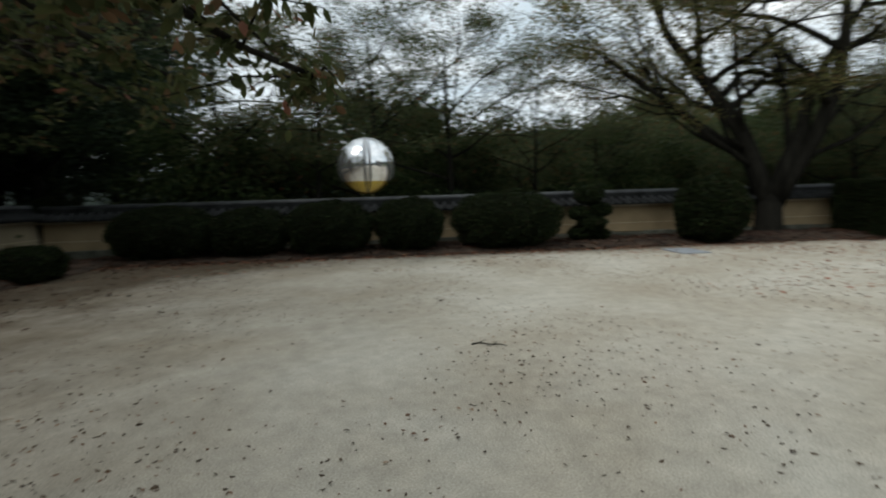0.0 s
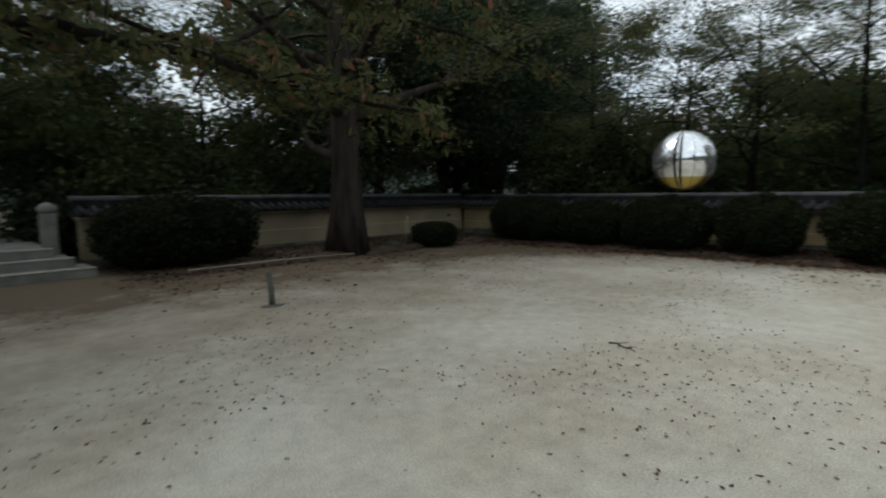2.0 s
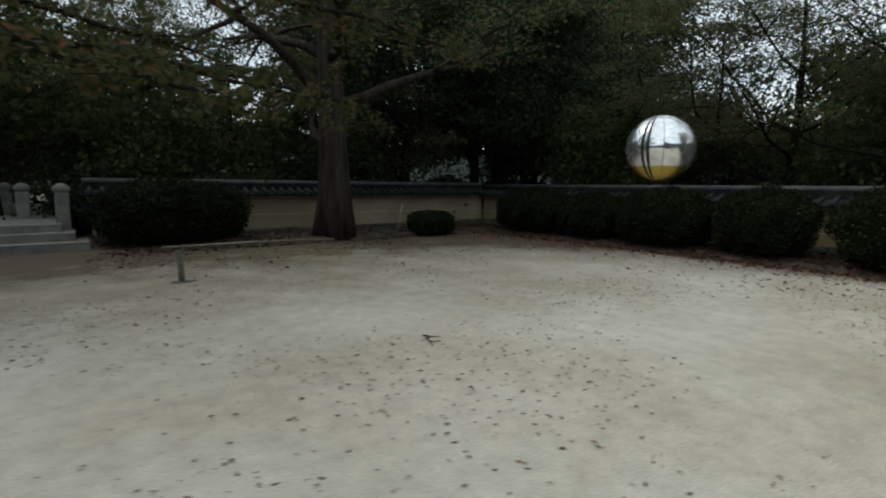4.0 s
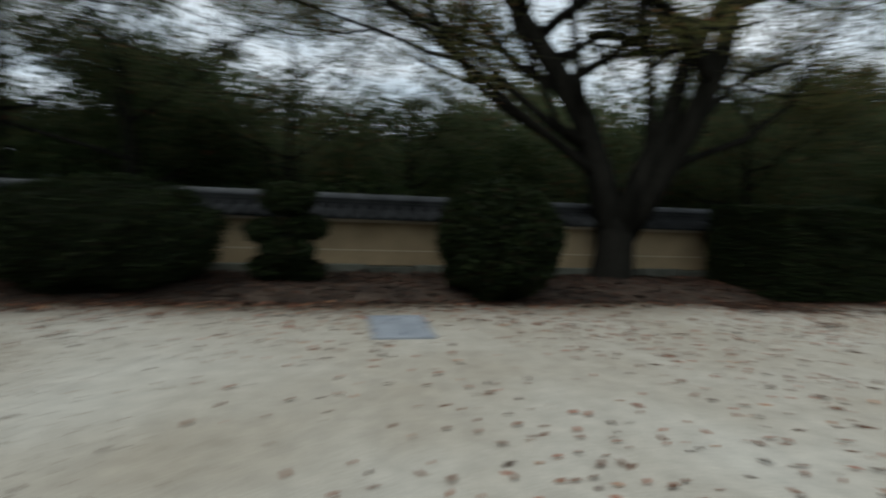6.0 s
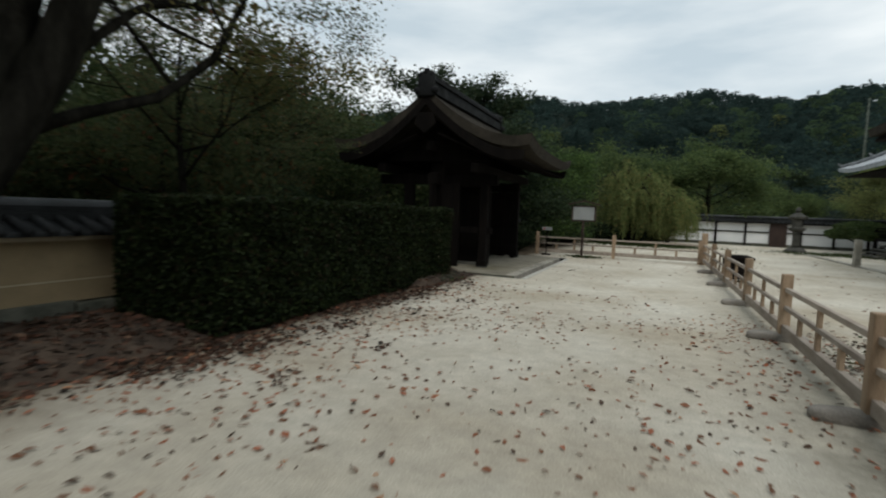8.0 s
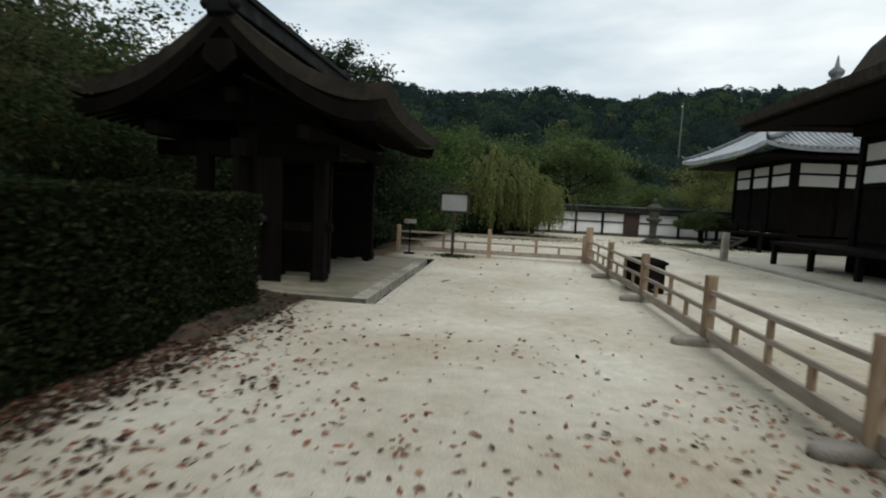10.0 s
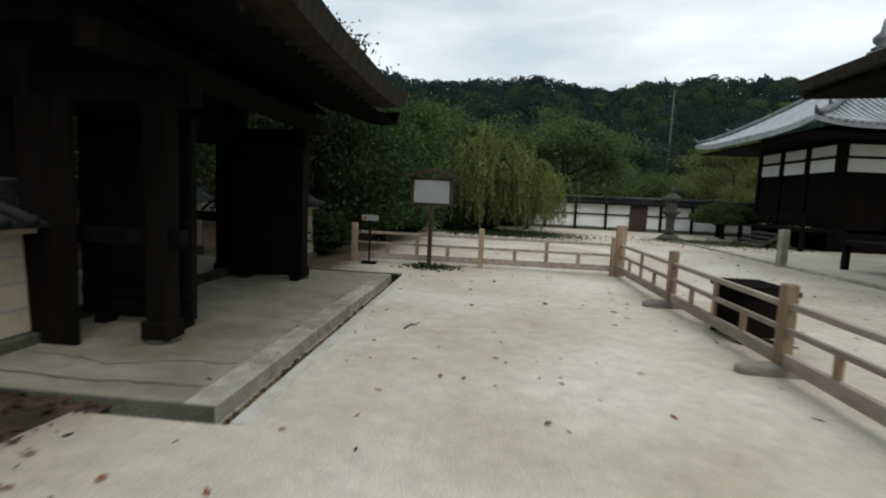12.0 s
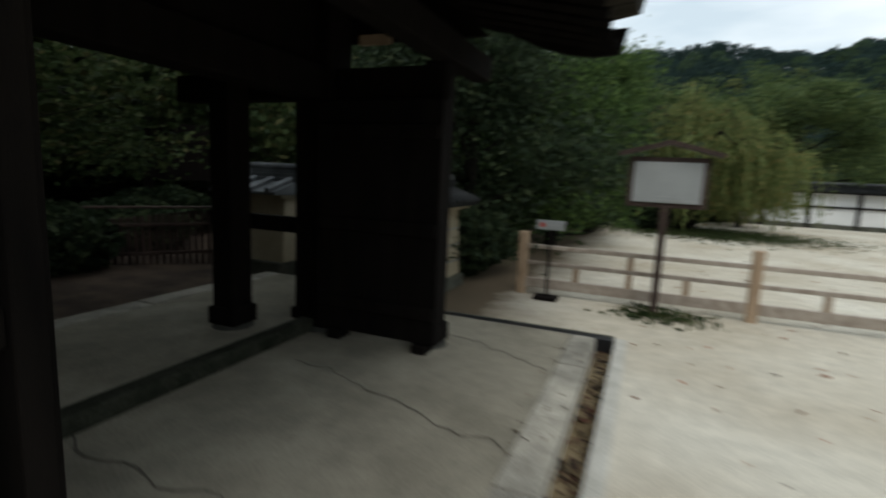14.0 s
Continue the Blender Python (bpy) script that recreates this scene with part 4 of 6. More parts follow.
for y0, y1 in ((21.35, 21.9), (26.0, 26.55)):
    part("side_panel", box(GX - 0.06, GX + 0.06, y0, y1, 0.1, 2.3), M_DARKWOOD, gate)
for q in range(3):
    part("side_board", box(-9.08 + q * 0.18, -8.907 + q * 0.18, 21.60, 21.66, 0.02, 2.32, 0.006), M_DARKWOOD, gate)
for y in (26.12,):
    part("side_pillar", box(-8.76, -8.50, y - 0.12, y + 0.12, 0.0, 2.62, 0.02), M_DARKWOOD, gate)
part("beam_nose", box(-8.75, -8.45, 25.60, 25.66, 2.76, 2.84), M_FENCE, gate, "pale wooden beam end")

plat = thing("gate_platform", "worn concrete floor of the gate edged with granite", "platform", (0, 0, 0), kind="structure")
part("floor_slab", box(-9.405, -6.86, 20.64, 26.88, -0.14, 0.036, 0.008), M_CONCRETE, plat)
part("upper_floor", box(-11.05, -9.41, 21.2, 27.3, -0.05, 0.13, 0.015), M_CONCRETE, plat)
for k in range(6):
    part("edge_stone", box(-11.32, -11.055, 21.2 + k * 1.02, 21.2 + k * 1.02 + 1.005, -0.05, 0.135 + 0.005 * math.sin(k * 2.1), 0.02), M_KERB, plat)
part("drain_lining", box(-8.35, -6.43, 27.035, 27.06, -0.3, 0.03), M_DARKSTONE, plat)
part("drain_cover", box(-8.35, -6.45, 26.89, 27.034, -0.3, 0.028, 0.006), M_BLACK, plat, "black drain cover")
part("drain_lining", box(-8.60, -6.45, 20.46, 20.635, -0.3, -0.10), M_DARKSTONE, plat)
part("drain_lining", box(-9.4, -6.62, 20.615, 20.638, -0.3, 0.03), M_DARKSTONE, plat)
part("drain_bed", box(-6.60, -6.43, 20.47, 27.03, -0.20, -0.117), M_SILT, plat, "brown silt in the drain")
part("edge_strip", box(-6.42, -6.30, 20.45, 27.05, -0.12, 0.012, 0.008), M_EDGING, plat, "pale concrete drain edging")
y = 20.62
for L in (1.15, 0.95, 1.25, 0.9, 1.1, 0.92):
    part("kerb_stone", box(-6.86 + 0.004, -6.605, y, min(y + L, 26.9) - 0.012, -0.14, 0.042 + 0.006 * math.sin(y * 5), 0.012), M_KERB, plat)
    y += L
def crack(pts, w=0.007):
    bm = bmesh.new()
    rows = []
    for k, (a, b) in enumerate(pts):
        ww_ = w * (0.5 + 0.8 * abs(math.sin(k * 2.3)))
        rows.append((bm.verts.new((a, b - ww_, 0.0405)), bm.verts.new((a, b + ww_, 0.0405))))
    for r, s in zip(rows, rows[1:]):
        bm.faces.new((r[0], s[0], s[1], r[1]))
    part("crack", bm, M_CRACK, plat)
rng = np.random.default_rng(5)
for x0, x1, yc in ((-9.3, -6.9, 23.35), (-8.9, -6.9, 24.9), (-9.3, -6.9, 21.55), (-8.2, -6.9, 26.2)):
    yy, row = yc, []
    for k in range(22):
        row.append((x0 + (x1 - x0) * k / 21, yy))
        yy += rng.normal() * 0.045 - 0.008
    crack(row)
row, yy = [], 20.98
for k in range(26):
    row.append((-9.4 + k * 0.1, yy))
    yy += rng.normal() * 0.02
crack(row, 0.016)


# ---- wooden fences ----
def fence(name, posts, heights, along, label):
    """Posts at the given places along one axis, with three rails and short posts between them."""
    f = thing(name, label, "fence", (0, 0, 0))
    def at(u, v):
        return (u, v) if along == "x" else (v, u)
    def bar(pname, u0, u1, v0, v1, z0, z1, mat, bev=0.008, label=""):
        a = (u0, u1, v0, v1) if along == "x" else (v0, v1, u0, u1)
        return part(pname, box(*a, z0, z1, bev), mat, f, label)
    line = -1.86 if along == "y" else 28.67
    for u, h in zip(posts, heights):
        r = 0.062 if h < 1 else 0.095
        bar("post", u - r, u + r, line - r, line + r, -0.05, h, M_FENCE, 0.012)
        if along == "y" and h < 1:
            bm = bmesh.new()
            bmesh.ops.create_icosphere(bm, subdivisions=3, radius=1.0)
            for v in bm.verts:
                c = v.co
                v.co = Vector((line + 0.36 * math.copysign(abs(c.x) ** 0.55, c.x) - 0.06, u + 0.095 * math.copysign(abs(c.y) ** 0.6, c.y), 0.04 + 0.075 * math.copysign(abs(c.z) ** 0.7, c.z)))
            part("foot", bm, M_FOOT, f, "rounded grey wooden foot", True)
    for a, b in zip(posts, posts[1:]):
        a, b = a + 0.06, b - 0.06
        bar("bottom_rail", a, b, line - 0.035, line + 0.035, 0.10, 0.235, M_RAIL)
        bar("middle_rail", a, b, line - 0.026, line + 0.026, 0.43, 0.485, M_RAIL)
        bar("top_rail", a, b, line - 0.03, line + 0.03, 0.665, 0.725, M_RAIL)
        m = (b - a) / 4
        for q in (1, 2, 3):
            u = a + q * m
            if q == 2:
                bar("long_spacer", u - 0.04, u + 0.04, line - 0.022, line + 0.022, 0.235, 0.43, M_FENCE, 0.005)
                bar("long_spacer", u - 0.04, u + 0.04, line - 0.022, line + 0.022, 0.485, 0.665, M_FENCE, 0.005)
            else:
                bar("spacer", u - 0.04, u + 0.04, line - 0.022, line + 0.022, 0.235, 0.43, M_FENCE, 0.005)
    return f


fence("court_fence", (10.55, 13.5, 16.5, 19.43, 22.4, 25.45, 28.67), (0.9, 0.9, 0.9, 0.9, 0.9, 0.9, 1.13), "y", "low weathered cedar fence with rounded wooden feet")
fence("end_fence", (-7.84, -4.92, -1.99), (0.9, 0.9, 0.86), "x", "low weathered cedar fence across the court")


# ---- signs and small fittings ----
sign = thing("notice_board", "white notice board under a small brown gabled roof", "sign", (-6.05, 28.32, 0))
part("post", box(-0.045, 0.045, -0.045, 0.045, -0.05, 1.40, 0.008), M_BROWNWOOD, sign)
part("backboard", box(-0.45, 0.45, -0.03, 0.03, 1.37, 1.98, 0.008), M_BROWNWOOD, sign)
panel = part("panel", box(-0.385, 0.385, -0.055, -0.032, 1.43, 1.92, 0.004), M_BOARD, sign, "blank white panel with faint grey lines")
for k in range(2):
    part("text_line", box(-0.12, 0.30 - 0.1 * k, -0.0585, -0.0555, 1.46 + 0.04 * k, 1.472 + 0.04 * k), M_INK, panel)
part("roof", sweep([(-0.58, 1.985), (0.0, 2.13), (0.58, 1.985), (0.58, 2.03), (0.0, 2.18), (-0.58, 2.03)], [-0.15, 0.15]), M_BROWNWOOD, sign, "small reddish-brown gabled roof")
stand = thing("small_sign", "small white sign plate on a dark stand", "sign", (-7.43, 28.42, 0))
part("foot", box(-0.16, 0.16, -0.12, 0.12, 0, 0.05, 0.01), M_DARKWOOD, stand)
part("pole", lathe([(0.022, 0.05), (0.022, 0.98)], 10), M_DARKWOOD, stand)
plate = part("plate", box(-0.19, 0.19, -0.02, 0.0, 0.97, 1.10, 0.004), M_BOARD, stand)
part("red_mark", lathe([(0.035, -0.001), (0.035, 0.001)], 16), M_RED, plate).matrix_basis = pose(-0.11, -0.022, 1.035, 90)
part("writing", box(-0.05, 0.15, -0.0235, -0.0205, 1.02, 1.05), M_INK, plate)

chest = thing("offering_chest", "dark brown wooden box with slatted lid behind the fence", "chest", (-1.46, 23.84, 0), 2)
part("side", box(-0.29, 0.29, -0.38, 0.38, 0.09, 0.60, 0.01), M_DARKWOOD, chest)
part("rim", box(-0.33, 0.33, -0.42, 0.42, 0.601, 0.665, 0.01), M_DARKWOOD, chest)
for k in range(7):
    part("slat", box(-0.28 + k * 0.083, -0.235 + k * 0.083, -0.38, 0.38, 0.667, 0.69), M_DARKWOOD, chest)
for sx in (-0.24, 0.24):
    for sy in (-0.32, 0.32):
        part("leg", box(sx - 0.05, sx + 0.05, sy - 0.05, sy + 0.05, 0, 0.09), M_DARKWOOD, chest)

solo("stone_post", box(-0.11, 0.11, -0.11, 0.11, -0.05, 1.08, 0.025), M_KERB, "square pale granite post in the court", "stone post", (3.75, 32.7, 0), 6)

lan = thing("stone_lantern", "tall weathered grey stone lantern by the white wall", "lantern", (3.75, 42.0, 0))
part("base", lathe([(0.55, -0.05), (0.55, 0.12), (0.42, 0.22), (0.30, 0.30)], 6), M_LANTERN, lan)
part("shaft", lathe([(0.22, 0.30), (0.19, 0.45), (0.19, 1.05), (0.23, 1.15)], 20), M_LANTERN, lan, smooth=True)
part("platform", lathe([(0.22, 1.15), (0.42, 1.28), (0.44, 1.38), (0.30, 1.42)], 6), M_LANTERN, lan)
part("firebox", lathe([(0.27, 1.42), (0.28, 1.80), (0.24, 1.84)], 6), M_LANTERN, lan)
part("cap", lathe([(0.26, 1.84), (0.46, 1.92), (0.48, 2.0), (0.26, 2.14), (0.12, 2.24)], 6), M_LANTERN, lan)
part("finial", lathe([(0.08, 2.24), (0.14, 2.32), (0.13, 2.42), (0.02, 2.56)], 12), M_LANTERN, lan, smooth=True)

bm = bmesh.new()
tube(bm, [(0, 0, -1.0), (0.1, 0, 15), (0.2, 0.1, 26.4)], [0.22, 0.18, 0.10], 12)
solo("tall_mast", bm, M_METALPOLE, "tall thin pale mast rising out of the far woods", "mast", (32.6, 130.5, 0), smooth=True)

cover = thing("steel_cover", "flat blue-grey metal cover on the gravel", "drain cover", (-6.72, 6.32, 0))
part("plate", box(-0.46, 0.46, -0.30, 0.30, -0.02, 0.020, 0.004), M_SLAB, cover)
for x0, x1, y0, y1 in ((-0.50, 0.50, 0.304, 0.34), (-0.50, 0.50, -0.34, -0.304), (-0.50, -0.464, -0.303, 0.303), (0.464, 0.50, -0.303, 0.303)):
    part("rim", box(x0, x1, y0, y1, -0.02, 0.024, 0.003), M_SLAB, cover)
for x in (-0.33, 0.33):
    part("lifting_slot", box(x - 0.05, x + 0.05, -0.012, 0.012, 0.0205, 0.0225), M_BLACK, cover, "dark lifting slot")

bm = bmesh.new()
tube(bm, [(0, 0, -0.1), (0.01, 0.0, 0.25), (0.03, -0.02, 0.48)], [0.045, 0.042, 0.045], 10)
bmesh.ops.create_icosphere(bm, subdivisions=2, radius=1.0, matrix=Matrix.LocRotScale((0, 0, 0.0), None, (0.17, 0.13, 0.02)))
solo("wooden_stake", bm, M_DARKSTONE, "short grey wooden stake in the gravel", "stake", (1.31, -4.13, 0), smooth=True)

bam = thing("bamboo_barrier", "low bamboo pole laid along the bed edge", "barrier", (0, 0, 0))
bm = bmesh.new()
tube(bm, [(1.1, -7.85, 0.10), (-0.8, -7.78, 0.12), (-2.7, -7.62, 0.10)], [0.03, 0.03, 0.028], 10)
part("pole", bm, M_BAMBOO, bam, smooth=True)
for x, y in ((0.7, -7.84), (-0.9, -7.78), (-2.4, -7.64)):
    part("peg", lathe([(0.022, -0.1), (0.02, 0.16)], 8, None, (x, y + 0.05)), M_BAMBOO, bam)

prop = thing("bamboo_prop", "thin pale bamboo tripod stake leaning by the wall", "prop", (-5.1, -8.35, 0))
for dx, dy in ((0.28, 0.25), (-0.22, 0.1), (0.02, -0.3)):
    bm = bmesh.new()
    tube(bm, [(dx, dy, -0.05), (-0.08, 0.02, 0.95)], [0.018, 0.014], 8)
    part("cane", bm, M_BAMBOO, prop, smooth=True)
bm = bmesh.new()
bmesh.ops.create_icosphere(bm, subdivisions=3, radius=1.0, matrix=Matrix.LocRotScale((0, 0, 0.08), None, (0.42, 0.3, 0.2)))
for v in bm.verts:
    v.co += v.co.normalized() * noise.noise(v.co * 4) * 0.06
solo("dark_rock", bm, M_MOSSROCK, "low dark rock in the bed beside the tree", "rock", (-4.5, -8.3, 0), smooth=True)

def border_stone(at, size, seed):
    bm = bmesh.new()
    bmesh.ops.create_icosphere(bm, subdivisions=2, radius=1.0)
    for v in bm.verts:
        v.co *= 1 + 0.22 * noise.noise(v.co * 1.4 + Vector((seed, 0, 0)))
        v.co = Vector((v.co.x * size[0], v.co.y * size[1], v.co.z * size[2]))
    return solo("border_stone", bm, M_MOSSROCK, "rough dark stone edging the weedy strip", "rock", at, seed * 37, "stones beside the gate floor", smooth=True)


for k, (x, y, r) in enumerate(((-7.80, 18.8, 0.11), (-7.84, 19.2, 0.14), (-7.86, 19.6, 0.10), (-7.95, 19.95, 0.13), (-8.10, 20.28, 0.12), (-8.45, 20.35, 0.10), (-8.3, 19.5, 0.10))):
    border_stone((x, y, 0.04), (r, r * 1.3, r * 0.6), k + 1)


def fallen_twig(at, rz, seed):
    rng = np.random.default_rng(seed)
    bm = bmesh.new()
    pts = [(0, 0, 0.01)]
    for k in range(5):
        pts.append((pts[-1][0] + 0.07, pts[-1][1] + rng.normal() * 0.025, 0.012 + 0.012 * (k % 2)))
    tube(bm, pts, [0.008, 0.007, 0.007, 0.006, 0.005, 0.003], 5)
    for k in (1, 2, 3):
        tube(bm, [pts[k], (pts[k][0] + 0.06, pts[k][1] + (0.09 if k % 2 else -0.08), 0.02)], [0.005, 0.002], 4)
    return solo("fallen_twig", bm, M_BARK, "small dark broken twig on the gravel", "twig", at, rz, "twigs on the gravel", smooth=True)


for x, y, rz, k in ((-5.70, 23.1, 60, 1), (-0.12, 0.19, 75, 3)):
    fallen_twig((x, y, 0), rz, k)

steps = thing("stone_steps", "broad grey stone steps with pale worn edges", "steps", (0, 0, 0), kind="structure")
for k in range(3):
    part("tread", box(2.3 + 0.25 * k, 9.0, -30 if k == 2 else -9.75 - 0.55 * k - 0.5, -9.2 - 0.5 * k, -0.05, 0.17 * (k + 1), 0.012), M_STONE, steps)
    part("nosing", box(2.3 + 0.25 * k, 9.0, -9.30 - 0.5 * k, -9.19 - 0.5 * k, 0.17 * (k + 1) + 0.002, 0.17 * (k + 1) + 0.02, 0.006), M_KERB, steps, "pale stone edge")
def stone_baluster(at):
    s = thing("stone_baluster", "grey stone post with a rounded cap above the steps", "stone post", at, group="stone posts by the steps")
    part("shaft", box(-0.14, 0.14, -0.14, 0.14, -0.3, 0.72, 0.02), M_STONE, s)
    part("cap", lathe([(0.13, 0.72), (0.18, 0.78), (0.17, 0.86), (0.08, 0.93), (0.01, 0.95)], 16), M_STONE, s, smooth=True)
    return s
bal = stone_baluster((2.75, -10.9, 0.5))
for x, y in ((3.6, -13.0), (4.1, -15.2), (4.6, -17.5)):
    copy_thing(bal, pose(x, y, 0.5))


# ---- halls across the court ----
def timber_hall(name, label, wall_x, y0, y1, floor_z, top_z, post_x, bays, panel_z, railed=True, over=0.9):
    h = thing(name, label, "hall", (0, 0, 0))
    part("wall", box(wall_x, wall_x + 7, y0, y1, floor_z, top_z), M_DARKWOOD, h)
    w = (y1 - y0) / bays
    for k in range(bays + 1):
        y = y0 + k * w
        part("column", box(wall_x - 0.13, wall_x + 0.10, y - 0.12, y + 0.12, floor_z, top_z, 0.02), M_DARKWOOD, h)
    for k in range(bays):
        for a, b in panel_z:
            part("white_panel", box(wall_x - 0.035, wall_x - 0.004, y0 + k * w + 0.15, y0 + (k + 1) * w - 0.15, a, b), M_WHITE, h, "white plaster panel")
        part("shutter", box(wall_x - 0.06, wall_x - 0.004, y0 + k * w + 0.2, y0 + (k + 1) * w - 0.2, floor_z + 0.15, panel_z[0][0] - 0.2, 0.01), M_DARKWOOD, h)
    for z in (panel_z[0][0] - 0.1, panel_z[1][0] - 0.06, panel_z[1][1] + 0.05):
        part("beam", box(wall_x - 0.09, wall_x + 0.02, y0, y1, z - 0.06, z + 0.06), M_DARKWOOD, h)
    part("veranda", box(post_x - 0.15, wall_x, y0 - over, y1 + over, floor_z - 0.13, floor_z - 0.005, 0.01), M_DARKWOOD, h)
    n = int((y1 - y0 + 2 * over - 0.2) / 2.1)
    for k in range(n + 1):
        y = y0 - over + 0.1 + k * (y1 - y0 + 2 * over - 0.2) / n
        part("veranda_post", box(post_x - 0.08, post_x + 0.08, y - 0.08, y + 0.08, -0.05, floor_z - 0.13, 0.015), M_DARKWOOD, h)
        if not railed:
            continue
        part("rail_post", box(post_x - 0.06, post_x + 0.06, y - 0.06, y + 0.06, floor_z, floor_z + 0.62, 0.01), M_DARKWOOD, h)
    for z in (0.20, 0.38, 0.56) if railed else ():
        part("railing", box(post_x - 0.035, post_x + 0.035, y0 - over, y1 + over, floor_z + z, floor_z + z + 0.06), M_DARKWOOD, h)
    part("under_floor", box(wall_x - 0.2, wall_x + 6.9, y0, y1, -0.05, floor_z - 0.13), M_DARKWOOD, h)
    return h


hall = timber_hall("main_hall", "large dark timber hall with bark roof and veranda", 7.4, 20.5, 31.5, 0.86, 5.2, 5.55, 6, ((3.0, 3.55), (3.72, 4.3)), False, 1.4)
bm = sweep([(3.8, 5.32), (3.86, 5.04), (7.5, 5.20), (14, 5.3), (14.0, 11.0), (11.5, 10.9), (9.6, 9.4), (8.15, 7.95), (7.45, 6.75), (7.1, 6.5), (5.54, 5.82), (4.6, 5.52)], [18.6, 26, 33.1])
part("roof", bm, M_BARKROOF, hall, "heavy sweeping brown bark roof")
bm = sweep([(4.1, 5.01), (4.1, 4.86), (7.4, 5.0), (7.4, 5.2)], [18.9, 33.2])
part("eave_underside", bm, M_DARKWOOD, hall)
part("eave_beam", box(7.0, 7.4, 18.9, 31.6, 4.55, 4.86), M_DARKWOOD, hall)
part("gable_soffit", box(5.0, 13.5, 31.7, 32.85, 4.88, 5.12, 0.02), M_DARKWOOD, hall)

wing = timber_hall("hall_wing", "dark timber hall wing with pale hipped tile roof", 9.6, 39.9, 46.0, 0.95, 5.4, 8.0, 3, ((3.38, 3.92), (4.04, 4.50)))
for k in range(3):
    x = 9.75 + k * 2.1
    for a, b in ((3.38, 3.92), (4.04, 4.50)):
        part("white_panel", box(x + 0.12, x + 1.95, 39.86, 39.896, a, b), M_WHITE, wing, "white plaster panel")
    part("column", box(x - 0.12, x + 0.1, 39.78, 39.93, 0.95, 5.4, 0.02), M_DARKWOOD, wing)
EX, EY0, EY1, EZ, RUN, RISE = 7.3, 38.0, 49.2, 5.03, 5.6, 3.5


def roof_z(u, edge):
    return EZ + RISE * (u / RUN) ** 1.2 + 0.30 * edge ** 4 * (1 - u / RUN)


def tile_slope(parent, south):
    """One side of the hipped roof: a bed in strips, each with its round tile roll."""
    along = np.arange(0.0, (12.8 if south else EY1 - EY0) + 0.01, 0.28)
    mid = (EY1 - EY0) / 2
    bm = bmesh.new()
    rows, lines = [], []
    for a in along:
        run = min(RUN, a) if south else max(0.02, RUN * (1 - abs(a - mid) / mid))
        run = max(run, 0.02)
        edge = max(0.0, 1 - a / 4.0) if south else abs(a - mid) / mid
        pts = []
        for i in range(9):
            u = run * i / 8
            pts.append(Vector((EX + a, EY0 + u, roof_z(u, edge))) if south else Vector((EX + u, EY0 + a, roof_z(u, edge))))
        lines.append(pts)
        rows.append([bm.verts.new(p) for p in pts])
    for r, q in zip(rows, rows[1:]):
        for i in range(8):
            bm.faces.new((r[i], r[i + 1], q[i + 1], q[i]))
    low = [[bm.verts.new((v.co.x, v.co.y, v.co.z - 0.18)) for v in r] for r in rows]
    for (r, q), (c, d) in zip(zip(rows, rows[1:]), zip(low, low[1:])):
        bm.faces.new((r[0], q[0], d[0], c[0]))
        for i in range(8):
            bm.faces.new((c[i], d[i], d[i + 1], c[i + 1]))
    bed = part("tile_bed", bm, M_TILE_LIGHT, parent)
    for pts in lines:
        if (pts[-1] - pts[0]).length > 0.3:
            t = bmesh.new()
            tube(t, [p + Vector((0, -0.05 if south and i == 0 else 0, 0.03)) for i, p in enumerate(pts)], [0.07] * 9, 7)
            part("tile_roll", t, M_TILE_LIGHT, bed, smooth=True)


tile_slope(wing, False)
tile_slope(wing, True)
for y, s in ((EY0, 1), (EY1, -1)):
    bm = bmesh.new()
    pts = [(EX + RUN * f, y + s * RUN * f, roof_z(RUN * f, 1 - f) + 0.12) for f in (0.02, 0.12, 0.25, 0.45, 0.7, 1.0)]
    tube(bm, pts, [0.10, 0.14, 0.16, 0.17, 0.17, 0.17], 8)
    tube(bm, [pts[0], (pts[0][0] - 0.16, pts[0][1] - s * 0.16, pts[0][2] + 0.22)], [0.09, 0.03], 8)
    tube(bm, [pts[2], (pts[2][0] - 0.25, pts[2][1] - s * 0.25, pts[2][2] + 0.30)], [0.12, 0.04], 8)
    part("hip_ridge", bm, M_TILE_MID, wing, smooth=True)
part("ridge", box(EX + RUN - 0.1, 20.0, 43.4, 43.8, EZ + RISE - 0.05, EZ + RISE + 0.38, 0.03), M_TILE, wing)
part("finial_base", box(12.75, 13.55, 43.2, 44.0, 8.5, 9.35, 0.03), M_TILE_MID, wing)
part("finial", lathe([(0.34, 9.35), (0.42, 9.45), (0.20, 9.58), (0.36, 9.78), (0.38, 9.95), (0.13, 10.2), (0.03, 10.8)], 16, None, (13.15, 43.6)), M_TILE_MID, wing, "jewel finial", True)
part("eave_soffit", box(7.6, 20, 38.3, 48.9, 4.72, 4.80), M_DARKWOOD, wing)
st = thing("hall_steps", "short dark steps up to the hall veranda", "steps", (6.6, 41.0, 0))
for k in range(4):
    part("tread", box(0.28 * k, 0.28 * k + 0.34, -1.0, 1.0, 0.17 * k + 0.05, 0.17 * k + 0.13, 0.01), M_LANTERN, st)
for y in (-1.05, 1.0):
    part("stringer", sweep([(0, 0), (1.2, 0.72), (1.2, 0.55), (0.25, 0.0)], [y, y + 0.06]), M_LANTERN, st)
kerb = thing("hall_kerb", "long low granite kerb before the hall", "kerb", (0, 0, 0), kind="structure")
y = 18.0
k = 0
